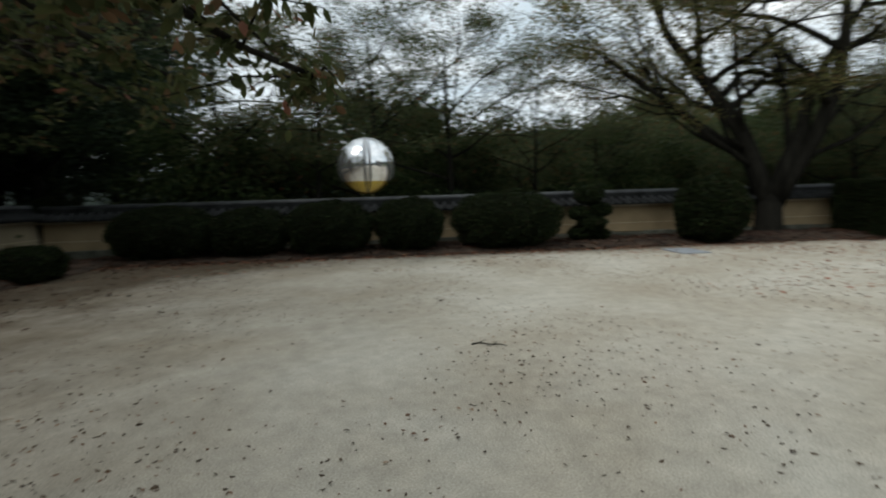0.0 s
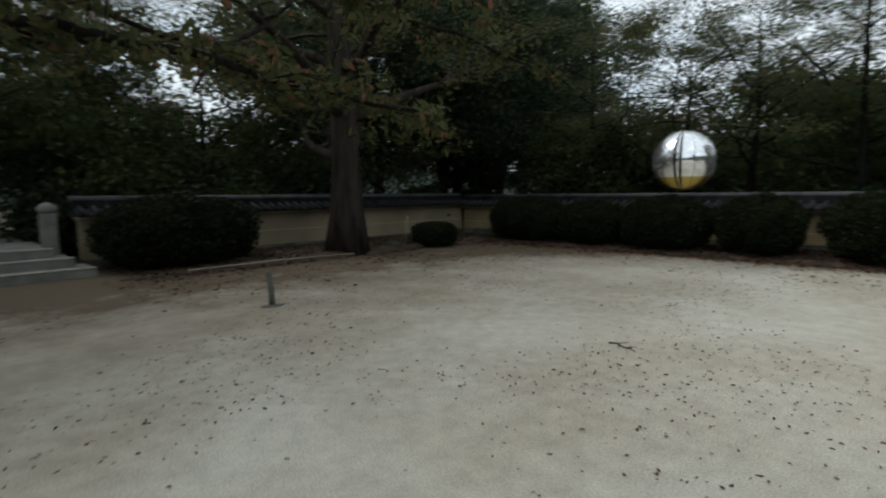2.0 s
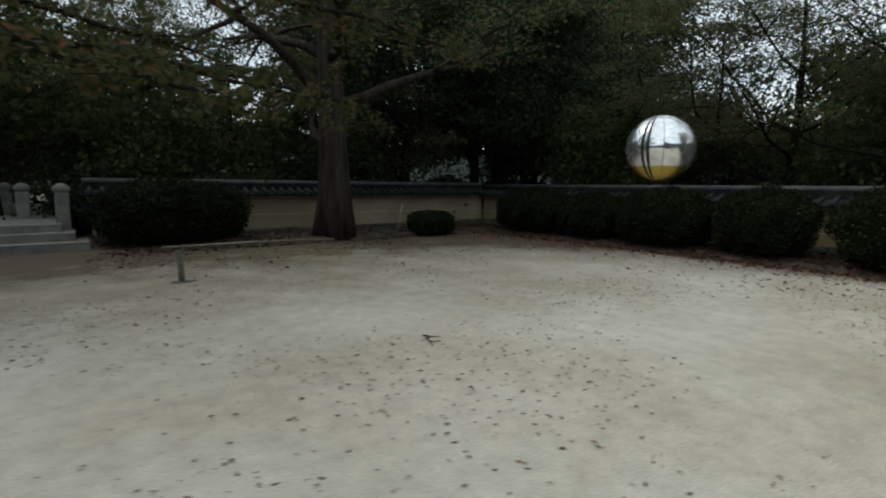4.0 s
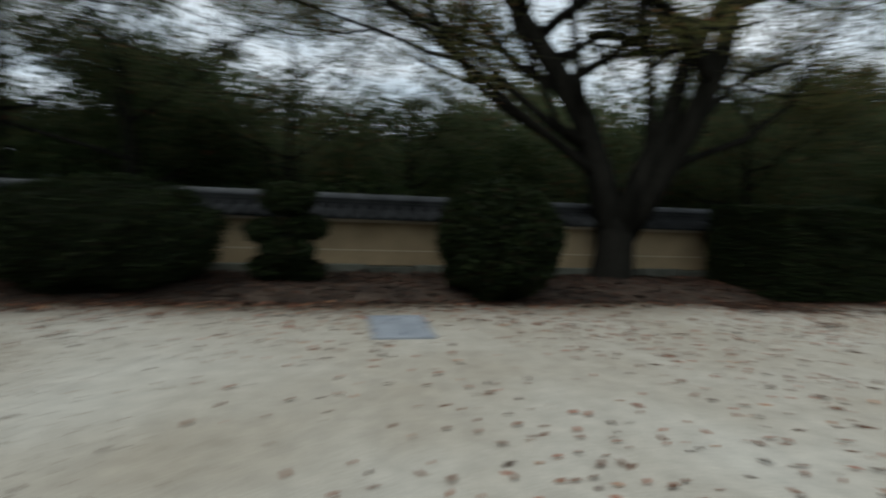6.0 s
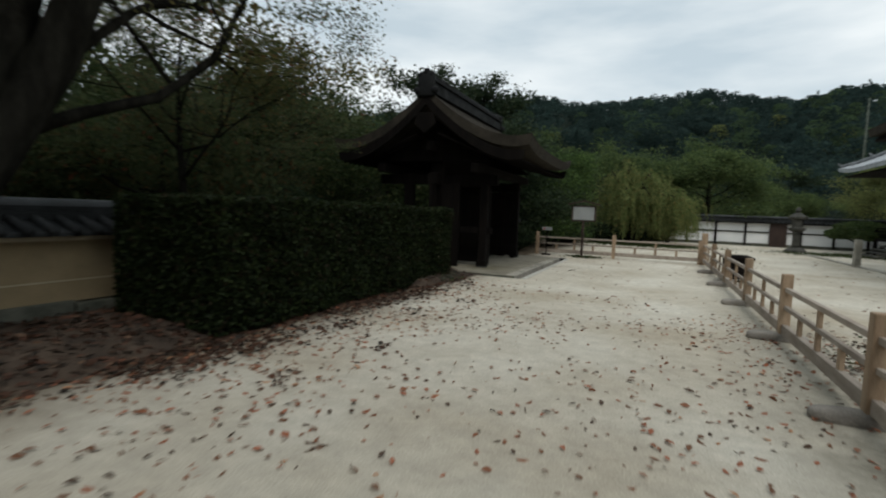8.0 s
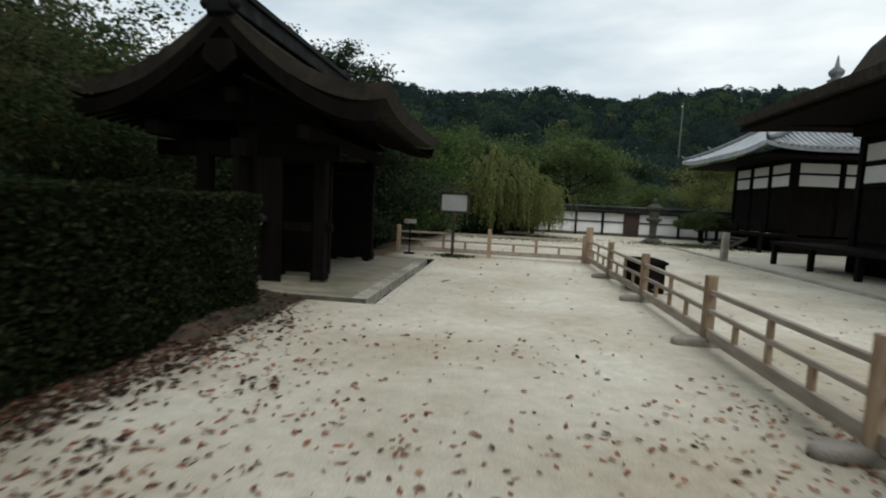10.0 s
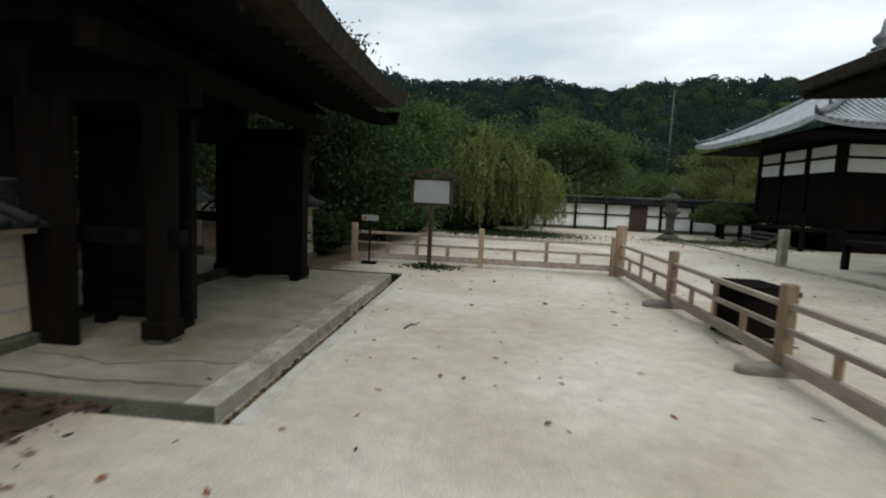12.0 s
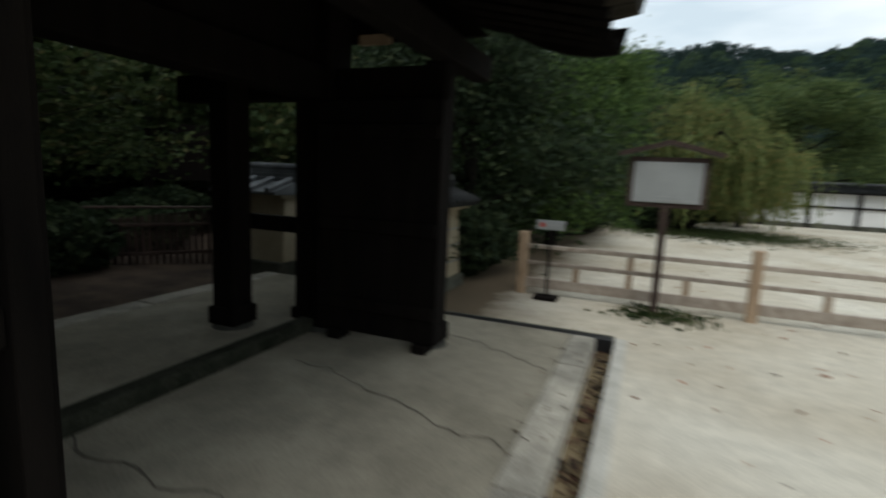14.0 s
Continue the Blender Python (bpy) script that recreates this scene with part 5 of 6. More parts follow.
while y < 41:
    L = 1.3 + 0.3 * math.sin(k * 1.9)
    part("kerb_stone", box(3.75, 4.0, y, y + L - 0.015, -0.1, 0.05 + 0.006 * math.sin(k), 0.01), M_KERB, kerb)
    y, k = y + L, k + 1
nb = thing("outer_notice", "roofed timber notice frame outside the gate", "sign", (-17.2, 31.1, 0), 45)
for x in (-0.9, 0.9):
    part("post", box(x - 0.1, x + 0.1, -0.1, 0.1, -0.05, 3.6, 0.01), M_DARKWOOD, nb)
part("board", box(-0.8, 0.8, -0.04, 0.04, 1.2, 2.6), M_DARKWOOD, nb)
part("roof", sweep([(-1.7, 3.55), (0, 4.15), (1.7, 3.55), (1.7, 3.68), (0, 4.32), (-1.7, 3.68)], [-0.6, 0.6]), M_DARKWOOD, nb)


def slat_fence(at, rz, length, label):
    """A low fence of upright split canes between two rails, its top falling to one end."""
    f = thing("bamboo_fence", label, "fence", at, rz)
    n = int(length / 0.09)
    for k in range(n):
        u = k * 0.09
        part("cane", box(u, u + 0.06, -0.015, 0.015, -0.05, 0.95 - 0.18 * k / n, 0.006), M_BROWNWOOD, f)
    for z in (0.25, 0.68):
        part("rail", box(-0.05, length, 0.017, 0.05, z, z + 0.05, 0.008), M_BROWNWOOD, f)
    part("cap", box(-0.08, length + 0.04, -0.04, 0.055, 0.952, 0.985, 0.01), M_BROWNWOOD, f, "worn brown top rail")
    return f


slat_fence((-12.6, 27.6, 0), 235, 1.7, "low brown cane fence outside the gate")


# ---- hedges and bushes ----
def box_hedge(at, size, seed, leaves, label):
    t = thing("box_hedge", label, "hedge", at)
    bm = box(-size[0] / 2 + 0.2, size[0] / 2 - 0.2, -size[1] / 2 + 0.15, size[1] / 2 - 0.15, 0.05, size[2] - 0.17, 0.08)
    part("core", bm, M_HEDGE_SHADE, t)
    rng = np.random.default_rng(seed)
    area = [size[1] * size[2], size[1] * size[2], size[0] * size[2], size[0] * size[2], size[0] * size[1]]
    f = rng.choice(5, leaves, p=np.array(area) / sum(area))
    p = rng.uniform(-0.5, 0.5, size=(leaves, 3)) * np.array(size)
    d = np.abs(rng.normal(size=leaves)) * 0.06
    bulge = 0.05 * np.sin(p[:, 1] * 2.1) + 0.03 * np.sin(p[:, 1] * 5.3 + p[:, 2] * 4)
    p[f == 0, 0] = (size[0] / 2 - d + bulge)[f == 0]
    p[f == 1, 0] = (-size[0] / 2 + d)[f == 1]
    p[f == 2, 1] = (size[1] / 2 - d)[f == 2]
    p[f == 3, 1] = (-size[1] / 2 + d)[f == 3]
    p[f == 4, 2] = (size[2] / 2 - d + bulge * 0.6)[f == 4]
    p[:, 2] += size[2] / 2
    p = p[p[:, 2] > 0.04]
    child_mesh("foliage", leaf_mesh("foliage", p, 0.037, rng, F_HEDGE), t)
    return t


box_hedge((-8.85, 16.2, 0), (1.8, 6.8, 1.62), 3, 100000, "long dark green clipped box hedge beside the gravel")
B = "dense dark green clipped bush in the hedge row"
bush((-9.0, -6.7, 0), (0.85, 1.38, 0.72), 21, 15000, 0.038, 2.25, label=B)
bush((-9.0, -4.5, 0), (0.85, 1.0, 0.67), 22, 12000, 0.038, 2.2, label=B)
bush((-8.95, -2.4, 0), (0.85, 1.16, 0.73), 23, 14000, 0.038, 2.25, label=B)
bush((-8.95, -0.25, 0), (0.85, 0.93, 0.75), 24, 12000, 0.038, 2.2, label=B)
bush((-8.9, 2.45, 0), (1.0, 1.45, 0.80), 25, 17000, 0.038, 2.35, label="wide dark green clipped bush in the hedge row")
bush((-8.5, 8.05, 0), (0.88, 0.88, 0.92), 26, 17000, 0.048, 2.3, "round shaggy dark green bush beside the leafy bed")
bush((-6.0, -8.05, 0), (0.66, 0.55, 0.36), 27, 5000, 0.045, 3.0, "small rounded clipped bush by the cream wall")
bush((0.55, -9.7, 0), (1.65, 0.95, 0.78), 28, 14000, 0.05, 2.6, "broad rounded dark clipped bush by the steps")
bush((-12.0, -11.5, 0), (0.8, 1.2, 0.9), 29, 3000, 0.08, 2.4, "dark shrub behind the wall corner")

pom = thing("cloud_pine", "small cloud-pruned evergreen with stacked round tufts", "tree", (-9.15, 4.85, 0))
bm = bmesh.new()
tube(bm, [(0, 0, -0.1), (0.05, 0.03, 0.5), (-0.03, 0.05, 0.9), (0, 0, 1.45)], [0.09, 0.075, 0.06, 0.03], 8)
for a, b in (((0.0, 0.0, 0.45), (0.12, 0.42, 0.62)), ((0, 0, 0.5), (0.1, -0.42, 0.58)), ((0, 0, 0.7), (0.3, 0.0, 0.85))):
    tube(bm, [a, b], [0.04, 0.025], 6)
part("trunk", bm, M_BARK, pom, smooth=True)
rng = np.random.default_rng(31)
for (x, y, z), s in (((0, 0.0, 1.40), (0.40, 0.42, 0.26)), ((0.08, 0.30, 0.98), (0.30, 0.32, 0.20)), ((0.1, -0.30, 0.90), (0.30, 0.32, 0.19)), ((0.2, 0.02, 0.62), (0.36, 0.40, 0.22)), ((0.0, -0.22, 0.34), (0.32, 0.36, 0.20)), ((0.05, 0.24, 0.30), (0.30, 0.34, 0.18))):
    q = blob_points(2200, s, rng, 2.2, 0.4)
    child_mesh("tuft", leaf_mesh("tuft", q + np.array((x, y, z)), 0.05, rng, F_HEDGE), pom)
ppine = thing("pruned_pine", "broad cloud-pruned pine on a short trunk by the hall", "tree", (7.5, 45.2, 0))
bm = bmesh.new()
tube(bm, [(0.1, 0, -0.1), (0.0, 0.05, 0.5), (0.15, 0, 1.0), (0.1, 0, 1.6)], [0.14, 0.12, 0.10, 0.05], 8)
for a, b in (((0.05, 0, 0.6), (-0.8, 0.1, 1.0)), ((0.1, 0, 0.8), (0.85, -0.1, 1.05)), ((0.1, 0, 0.7), (0.1, -0.8, 1.0))):
    tube(bm, [a, b], [0.06, 0.03], 6)
part("trunk", bm, M_BARK, ppine, smooth=True)
for (x, y, z), sz in (((0.1, 0, 1.42), (1.35, 1.1, 0.50)), ((-0.85, 0.1, 1.12), (0.75, 0.7, 0.30)), ((0.95, -0.1, 1.15), (0.75, 0.7, 0.30)), ((0.1, -0.8, 1.08), (0.8, 0.6, 0.30))):
    q = blob_points(3000, sz, rng, 2.2, 0.4)
    child_mesh("tuft", leaf_mesh("tuft", q + np.array((x, y, z)), 0.08, rng, F_DOME), ppine)


# ---- trees ----
T_MAPLE = tree_meshes(41, 9.5, 0.37, 0.9, 3.0, limbs=1, leaves=66000, leaf=0.057, material=F_MAPLE, clump=0.34, sub=5, flat=0.35, tilt=0.4, bunch=0.35,
                      fork_at=0.58, forks=[((-0.14, -0.20, 1), 7.8, 0.34), ((0.02, 0.12, 1), 7.6, 0.27), ((0.12, 0.60, 0.95), 7.8, 0.32), ((-0.4, 0.2, 1), 6.0, 0.12, 1, 0.3), ((0.1, -0.85, 0.7), 6.5, 0.11, 0, 0.0), ((0.2, -0.7, 0.9), 6.0, 0.10, 0, 0.7), ((-0.3, -0.6, 0.9), 6.0, 0.11, 0, 0.4), ((-0.2, 1.0, 0.45), 5.6, 0.09, 2, 0.2), ((0.1, 0.9, 0.6), 5.0, 0.08, 2, 0.8), ((0.35, -1.0, 0.5), 6.0, 0.08, 0, 0.5), ((-0.1, -1.0, 0.4), 6.2, 0.08, 0, 0.2)], limit=2.6)
plant(T_MAPLE, (-9.85, 10.85, 0.05), "large spreading maple with several dark limbs by the wall", name="maple_tree")
T_CEDAR = tree_meshes(42, 13.0, 0.45, 0.25, 4.6, limbs=13, leaves=21000, leaf=0.07, material=F_AUTUMN, bark=M_BARK_TALL, clump=0.40, sub=4, flat=0.28, tilt=0.4, bunch=0.3)
plant(T_CEDAR, (-3.0, -8.45, 0), "tall straight tree with dark fluted trunk by the wall", name="tall_tree")
def cherry_meshes(limbs, seed, leaf):
    """A short trunk, a few long level limbs along the given lines, and leaves hung on thin side twigs."""
    rng = np.random.default_rng(seed)
    bm = bmesh.new()
    tube(bm, [(0.1, -0.1, -0.15), (0.05, 0, 0.8), (0, 0, 1.6), (0, 0, 2.4)], [0.27, 0.21, 0.19, 0.14], 12)
    spots = []
    for line in limbs:
        line = [Vector(p) for p in line]
        fine = []
        for a, b in zip(line, line[1:]):
            fine += [a.lerp(b, f) + Vector(rng.normal(size=3)) * 0.03 for f in (0, 0.33, 0.66)]
        fine.append(line[-1])
        n = len(fine)
        tube(bm, fine, [0.075 * (1 - 0.9 * k / n) + 0.006 for k in range(n)], 6)
        for k in range(3, n):
            for q in range(4):
                d = Vector((rng.normal(), rng.normal(), rng.normal() * 0.25 - 0.08)).normalized()
                L = rng.uniform(0.4, 1.0)
                tip = fine[k] + d * L
                tip.z = max(tip.z, 2.12)
                midp = fine[k].lerp(tip, 0.5) + Vector((0, 0, 0.06))
                tube(bm, [fine[k], midp, tip], [0.010, 0.007, 0.004], 4)
                for f in rng.random(34):
                    p = fine[k].lerp(midp, f * 2) if f < 0.5 else midp.lerp(tip, f * 2 - 1)
                    spots.append(tuple(p + Vector(rng.normal(size=3)) * 0.05 + Vector((0, 0, -0.03))))
    return mesh_of("trunk", bm, M_BARK, True), leaf_mesh("crown", spots, leaf, rng, F_CHERRY, 2.3, oval=True)


T_CHERRY = cherry_meshes([
    ((0, 0, 2.3), (-1.4, 1.0, 2.9), (-3.0, 2.0, 2.95), (-4.4, 3.0, 2.65), (-5.6, 3.9, 2.32)),
    ((0, 0, 2.3), (-1.6, 0.4, 3.0), (-3.4, 1.1, 3.2), (-5.2, 1.9, 2.95), (-7.0, 2.5, 2.6)),
    ((0, 0, 2.3), (-1.8, -0.2, 3.1), (-3.8, 0.2, 3.4), (-6.0, 0.6, 3.2), (-8.2, 1.2, 2.8)),
    ((0, 0, 2.3), (-1.0, 1.6, 3.2), (-2.2, 2.8, 3.4), (-3.6, 3.8, 3.2), (-4.8, 4.9, 2.95)),
    ((0, 0, 2.3), (-2.0, 0.8, 3.6), (-4.5, 1.6, 4.1), (-7.0, 2.2, 3.9), (-9.0, 2.8, 3.5)),
    ((0, 0, 2.3), (0.8, -0.8, 3.4), (1.8, -1.4, 4.0), (2.6, -2.0, 4.2)),
    ((0, 0, 2.3), (-0.6, 1.2, 3.6), (-1.6, 3.2, 4.4), (-3.0, 5.0, 4.6), (-4.0, 6.6, 4.3)),
    ((0, 0, 2.3), (-1.6, -0.8, 3.6), (-3.6, -1.2, 4.2), (-5.6, -1.4, 4.0), (-7.6, -1.2, 3.6)),
    ((0, 0, 2.3), (-0.2, 1.6, 4.2), (-0.8, 3.6, 5.2), (-1.8, 5.6, 5.4)),
    # four high limbs added out of view, to shade the gravel below
    ((0, 0, 2.3), (-0.8, 0.4, 4.2), (-2.6, 1.0, 5.6), (-4.6, 1.6, 6.3), (-6.2, 2.0, 6.5)),
    ((0, 0, 2.3), (-0.9, 1.2, 4.6), (-2.4, 2.6, 6.0), (-4.2, 3.6, 6.6), (-5.8, 4.4, 6.7)),
    ((0, 0, 2.3), (-1.0, -0.6, 4.4), (-3.0, -0.8, 5.8), (-5.2, -0.6, 6.4), (-7.0, 0.2, 6.6)),
    ((0, 0, 2.3), (-0.4, 0.6, 5.0), (-1.6, 1.8, 6.6), (-3.2, 2.4, 7.4), (-5.0, 2.6, 7.6))], 43, 0.049)
plant(T_CHERRY, (6.8, -4.9, 0), "cherry tree with low drooping autumn branches", name="cherry_tree")
KINDS = [
    (tree_meshes(51, 9.0, 0.16, 0.30, 4.2, 11, leaves=17000, leaf=0.060, material=F_AUTUMN, clump=0.33, sub=4, flat=0.3, tilt=0.4, bunch=0.22), "woodland tree with thin brownish green foliage behind the wall"),
    (tree_meshes(52, 12.0, 0.26, 0.12, 3.2, 16, twigs=False, leaves=14000, leaf=0.14, material=F_DARK, clump=0.42, flat=0.4, tilt=0.3), "tall dark evergreen tree behind the wall"),
    (tree_meshes(53, 5.0, 0.12, 0.08, 2.8, 11, twigs=False, leaves=9000, leaf=0.115, material=F_GREEN, clump=0.55), "bushy green woodland tree behind the wall"),
    (tree_meshes(54, 10.0, 0.15, 0.35, 5.0, 9, leaves=19000, leaf=0.060, material=F_AUTUMN, clump=0.33, sub=4, flat=0.3, tilt=0.4, bunch=0.22), "slender leaning woodland tree with sparse leaves"),
    (tree_meshes(55, 5.2, 0.13, 0.06, 3.0, 12, twigs=False, leaves=9000, leaf=0.115, material=F_AUTUMN, clump=0.55), "low brownish woodland tree behind the wall"),
    (tree_meshes(56, 11.5, 0.28, 0.27, 5.0, 15, twigs=False, leaves=19000, leaf=0.13, material=F_DARK, clump=0.5, sub=4, flat=0.4, tilt=0.3), "broad dark evergreen tree with layered branches behind the wall"),
    (tree_meshes(57, 5.4, 0.13, 0.06, 3.0, 12, twigs=False, leaves=15000, leaf=0.08, material=F_GREEN, clump=0.45, flat=0.4, tilt=0.3), "low spreading olive-green tree outside the gate"),
]
# x, y, kind, size
WOODS = [
    (-13.0, -6.5, 3, 0.9), (-13.4, -1.5, 0, 0.95), (-12.7, -3.2, 3, 0.72), (-12.9, 1.2, 0, 0.9), (-13.2, 4.5, 3, 0.66), (-15.5, 7.5, 0, 0.58), (-13.6, 16.5, 4, 0.65), (-11.9, 15.6, 0, 0.64), (-13.8, 18.4, 3, 0.6), (-15.3, 22.3, 6, 0.9), (-16.4, 25.2, 6, 0.95), (-21.5, 36.0, 6, 1.0), (-19.0, 24.0, 6, 1.3), (-19.5, 28.5, 6, 1.3), (-15.2, 20.2, 0, 0.55),
    (-15.5, -8, 2, 0.9), (-16, -4, 4, 0.9), (-15.5, 0.5, 2, 0.85), (-16, 4.5, 4, 0.8), (-16.5, 10.5, 2, 0.7), (-15.6, 13, 4, 0.7), (-17, 17, 2, 0.9), (-17, 22, 4, 0.9), (-16.5, 35, 2, 1.2), (-14.5, 40, 1, 0.7),
    (-20, -6, 4, 0.95), (-20, -1, 2, 1.2), (-20.5, 4, 4, 0.85), (-20, 8.5, 2, 0.95), (-20.5, 13.5, 4, 1.2), (-21, 19, 2, 1.2), (-21, 25, 4, 1.2), (-20.5, 31, 2, 1.2),
    (-26, -17, 1, 0.9), (-31, -19.5, 1, 1.5), (-27, -21.5, 5, 1.4), (-23, -20, 1, 1.3), (-34, -24, 5, 1.5), (-27, -2, 2, 1.5), (-27, 5, 4, 1.05), (-27, 11, 2, 1.05), (-28, 18, 4, 1.5), (-27, 25, 2, 1.5), (-26, 33, 1, 0.65),
    (-13.2, -12.6, 5, 0.85), (-12.2, -13.4, 5, 0.95), (-9.0, -14.2, 5, 0.9), (-18.5, -16.0, 5, 1.1), (-15.5, -15.5, 1, 1.1), (-11.0, -18.5, 1, 1.2), (-14.0, -6.8, 2, 0.8),
    # this row's last three trees are unseen, added as canopy to shade the court
    (-6.0, -13.4, 0, 0.95), (-6.8, -17.5, 1, 0.75), (-4.0, -14.2, 2, 0.8), (-8.0, -14.2, 4, 0.8), (-2.0, -15.0, 3, 0.8), (0.5, -14.4, 2, 0.8), (1.0, -16.5, 0, 0.9), (2.0, -19, 2, 1.4), (4.2, -14.8, 3, 0.8), (-1.0, -20.0, 1, 0.62), (5.2, -17.0, 0, 1.0), (7.5, -20, 4, 1.5), (5.0, -26, 2, 1.6), (9.5, -14, 0, 1.1), (11, -8, 5, 0.9), (10, -2.5, 0, 1.1),
    (-21, 39, 2, 1.3), (-28, 44, 1, 0.9), (-18.5, 52, 1, 1.25), (-23, 50, 1, 1.3), (-18, -16, 1, 1.0), (-12, -24, 1, 1.2),
]
rng = np.random.default_rng(77)
for x, y, k, s in WOODS:
    plant(KINDS[k][0], (x, y, -0.1), KINDS[k][1], rz=float(rng.uniform(0, 360)), scale=s, group="woodland trees round the court", name="woodland_tree")
for k in range(26):
    x, y = (-12.2 - rng.uniform(0, 3.0), rng.uniform(-10, 20)) if k < 16 else (rng.uniform(-11, 2), -13.0 - rng.uniform(0, 2.5))
    s = rng.uniform(0.7, 1.4)
    bush((float(x), float(y), 0), (0.95 * s, 1.2 * s, 0.8 * s), 200 + k, 3000, 0.10, 2.0, "loose dark undergrowth shrub behind the wall", F_DARK if k % 2 else F_GREEN, "shrub", "undergrowth behind the walls")
for k, (x, y, r) in enumerate(((-13.6, 23.4, 0.9), (-13.8, 25.6, 0.85), (-14.6, 27.6, 0.8), (-13.4, 21.6, 1.0), (-15.8, 29.2, 0.9), (-15.6, 24.6, 1.1), (-16.0, 22.4, 1.1), (-21.0, 31.5, 1.7), (-20.0, 34.0, 1.7), (-22.5, 28.8, 1.7))):
    bush((x, y, 0), (r, r * 1.15, r * 0.62), 260 + k, 4200, 0.085, 2.1, "dark loose shrub on the bank outside the gate", F_DARK, "shrub", "undergrowth outside the gate")
T_CAMELLIA = tree_meshes(61, 5.2, 0.14, 0.10, 1.7, 13, twigs=False, leaves=30000, leaf=0.07, material=F_BRIGHT, clump=0.42)
T_CAMDARK = tree_meshes(62, 5.8, 0.16, 0.06, 1.9, 14, twigs=False, leaves=32000, leaf=0.07, material=F_DARK, clump=0.5)
plant(T_CAMDARK, (-9.6, 31.0, 0), "dense dark glossy evergreen beside the gate", name="camellia_tree")
plant(T_CAMELLIA, (-8.3, 34.0, 0), "bright green leafy tree beyond the fence", name="camellia_tree", scale=0.95)
plant(T_CAMDARK, (-8.8, 36.5, 0), "dense dark evergreen beyond the fence", name="camellia_tree", rz=120, scale=0.9)
for k, (x, y) in enumerate(((-10.5, 38), (-8.6, 39.5), (-6.5, 41.5), (-5.2, 44), (-5.0, 47.0), (-3.6, 48.0), (-7.4, 46.0), (-10.5, 34.5), (-9.4, 29.6), (-12, 42))):
    bush((x, y, 0), (1.1, 1.0, 0.45 + 0.06 * (k % 3)), 400 + k, 3200, 0.085, 2.0, "low dark shrub under the trees", F_DARK, "shrub", "shrubs beyond the fence")
def weeping_meshes(seed, height, reach, strands):
    """A short trunk, limbs that arch out, and hanging strands of narrow leaves in cascades."""
    rng = np.random.default_rng(seed)
    bm = bmesh.new()
    tube(bm, [(0, 0, -0.1), (0.05, 0, 0.8), (0, 0.08, 1.7), (0.05, 0, 2.6)], [0.26, 0.2, 0.17, 0.13], 10)
    nodes = []
    for k in range(19):
        ang, far = k * 2.4 + rng.uniform(-0.3, 0.3), reach * rng.uniform(0.30, 0.95)
        top = height * (1 - 0.42 * (far / reach) ** 2) * rng.uniform(0.86, 1.0)
        way = Vector((math.cos(ang), math.sin(ang), 0))
        pts = [Vector((0.03, 0, 2.0)), way * far * 0.3 + Vector((0, 0, top * 0.8)), way * far * 0.65 + Vector((0, 0, top)), way * far + Vector((0, 0, top * 0.86))]
        tube(bm, pts, [0.09, 0.065, 0.04, 0.018], 6)
        for f in np.linspace(0.2, 1.0, 7):
            i = min(int(f * 3), 2)
            nodes.append((pts[i].lerp(pts[i + 1], f * 3 - i) + Vector((rng.normal() * 0.3, rng.normal() * 0.3, rng.normal() * 0.1)), way))
    spots, axes = [], []
    for k in range(strands):
        at, way = nodes[rng.integers(0, len(nodes))]
        at = at + Vector((rng.normal() * 0.36, rng.normal() * 0.36, rng.normal() * 0.18))
        drop = min(at.z - rng.uniform(0.12, 0.8), rng.uniform(0.6, 2.6))
        out = way * rng.uniform(0.1, 0.55) + Vector((rng.normal() * 0.12, rng.normal() * 0.12, 0))
        for g in range(46):
            f = (g + rng.random()) / 46
            spots.append((at.x + out.x * math.sin(f * 1.6), at.y + out.y * math.sin(f * 1.6), at.z + 0.12 * math.sin(f * 3.1) - drop * f ** 1.3))
            axes.append((out.x * (1 - f), out.y * (1 - f), -0.3 - f))
    spots = np.array(spots) + rng.normal(size=(len(spots), 3)) * 0.035
    ok = spots[:, 2] > 0.06
    return mesh_of("trunk", bm, M_BARK, True), leaf_mesh("crown", spots[ok], 0.052, rng, F_WEEP, 2.6, axis=np.array(axes)[ok])


T_WEEP = weeping_meshes(63, 4.9, 3.3, 1050)
plant(T_WEEP, (-4.9, 42.3, 0), "yellow-green weeping cherry tree beyond the fence", name="weeping_tree", scale=1.08)
plant(T_WEEP, (-2.7, 45.6, 0), "small yellow-green weeping tree before the white wall", name="weeping_tree", rz=140, scale=0.55)
T_DOME = tree_meshes(64, 8.5, 0.22, 0.15, 4.2, 13, twigs=False, leaves=26000, leaf=0.13, material=F_DOME, clump=0.5, flat=0.45, tilt=0.3)
T_OLIVE = tree_meshes(65, 7.6, 0.22, 0.12, 4.2, 13, twigs=False, leaves=22000, leaf=0.13, material=F_OLIVE, clump=0.55, flat=0.5)
for x, y, s, r in ((0.1, 52.5, 0.90, 0), (-4.8, 53, 0.85, 80), (14.5, 60, 0.80, 200), (6.2, 57, 0.55, 30), (-11, 52, 0.9, 140), (20, 62, 0.8, 20)):
    plant(T_OLIVE if x > 14 else T_DOME, (x, y, -0.1), "round olive tree behind the white wall" if x > 14 else "round green tree behind the white wall", rz=r, scale=s, group="trees behind the white wall", name="round_tree")
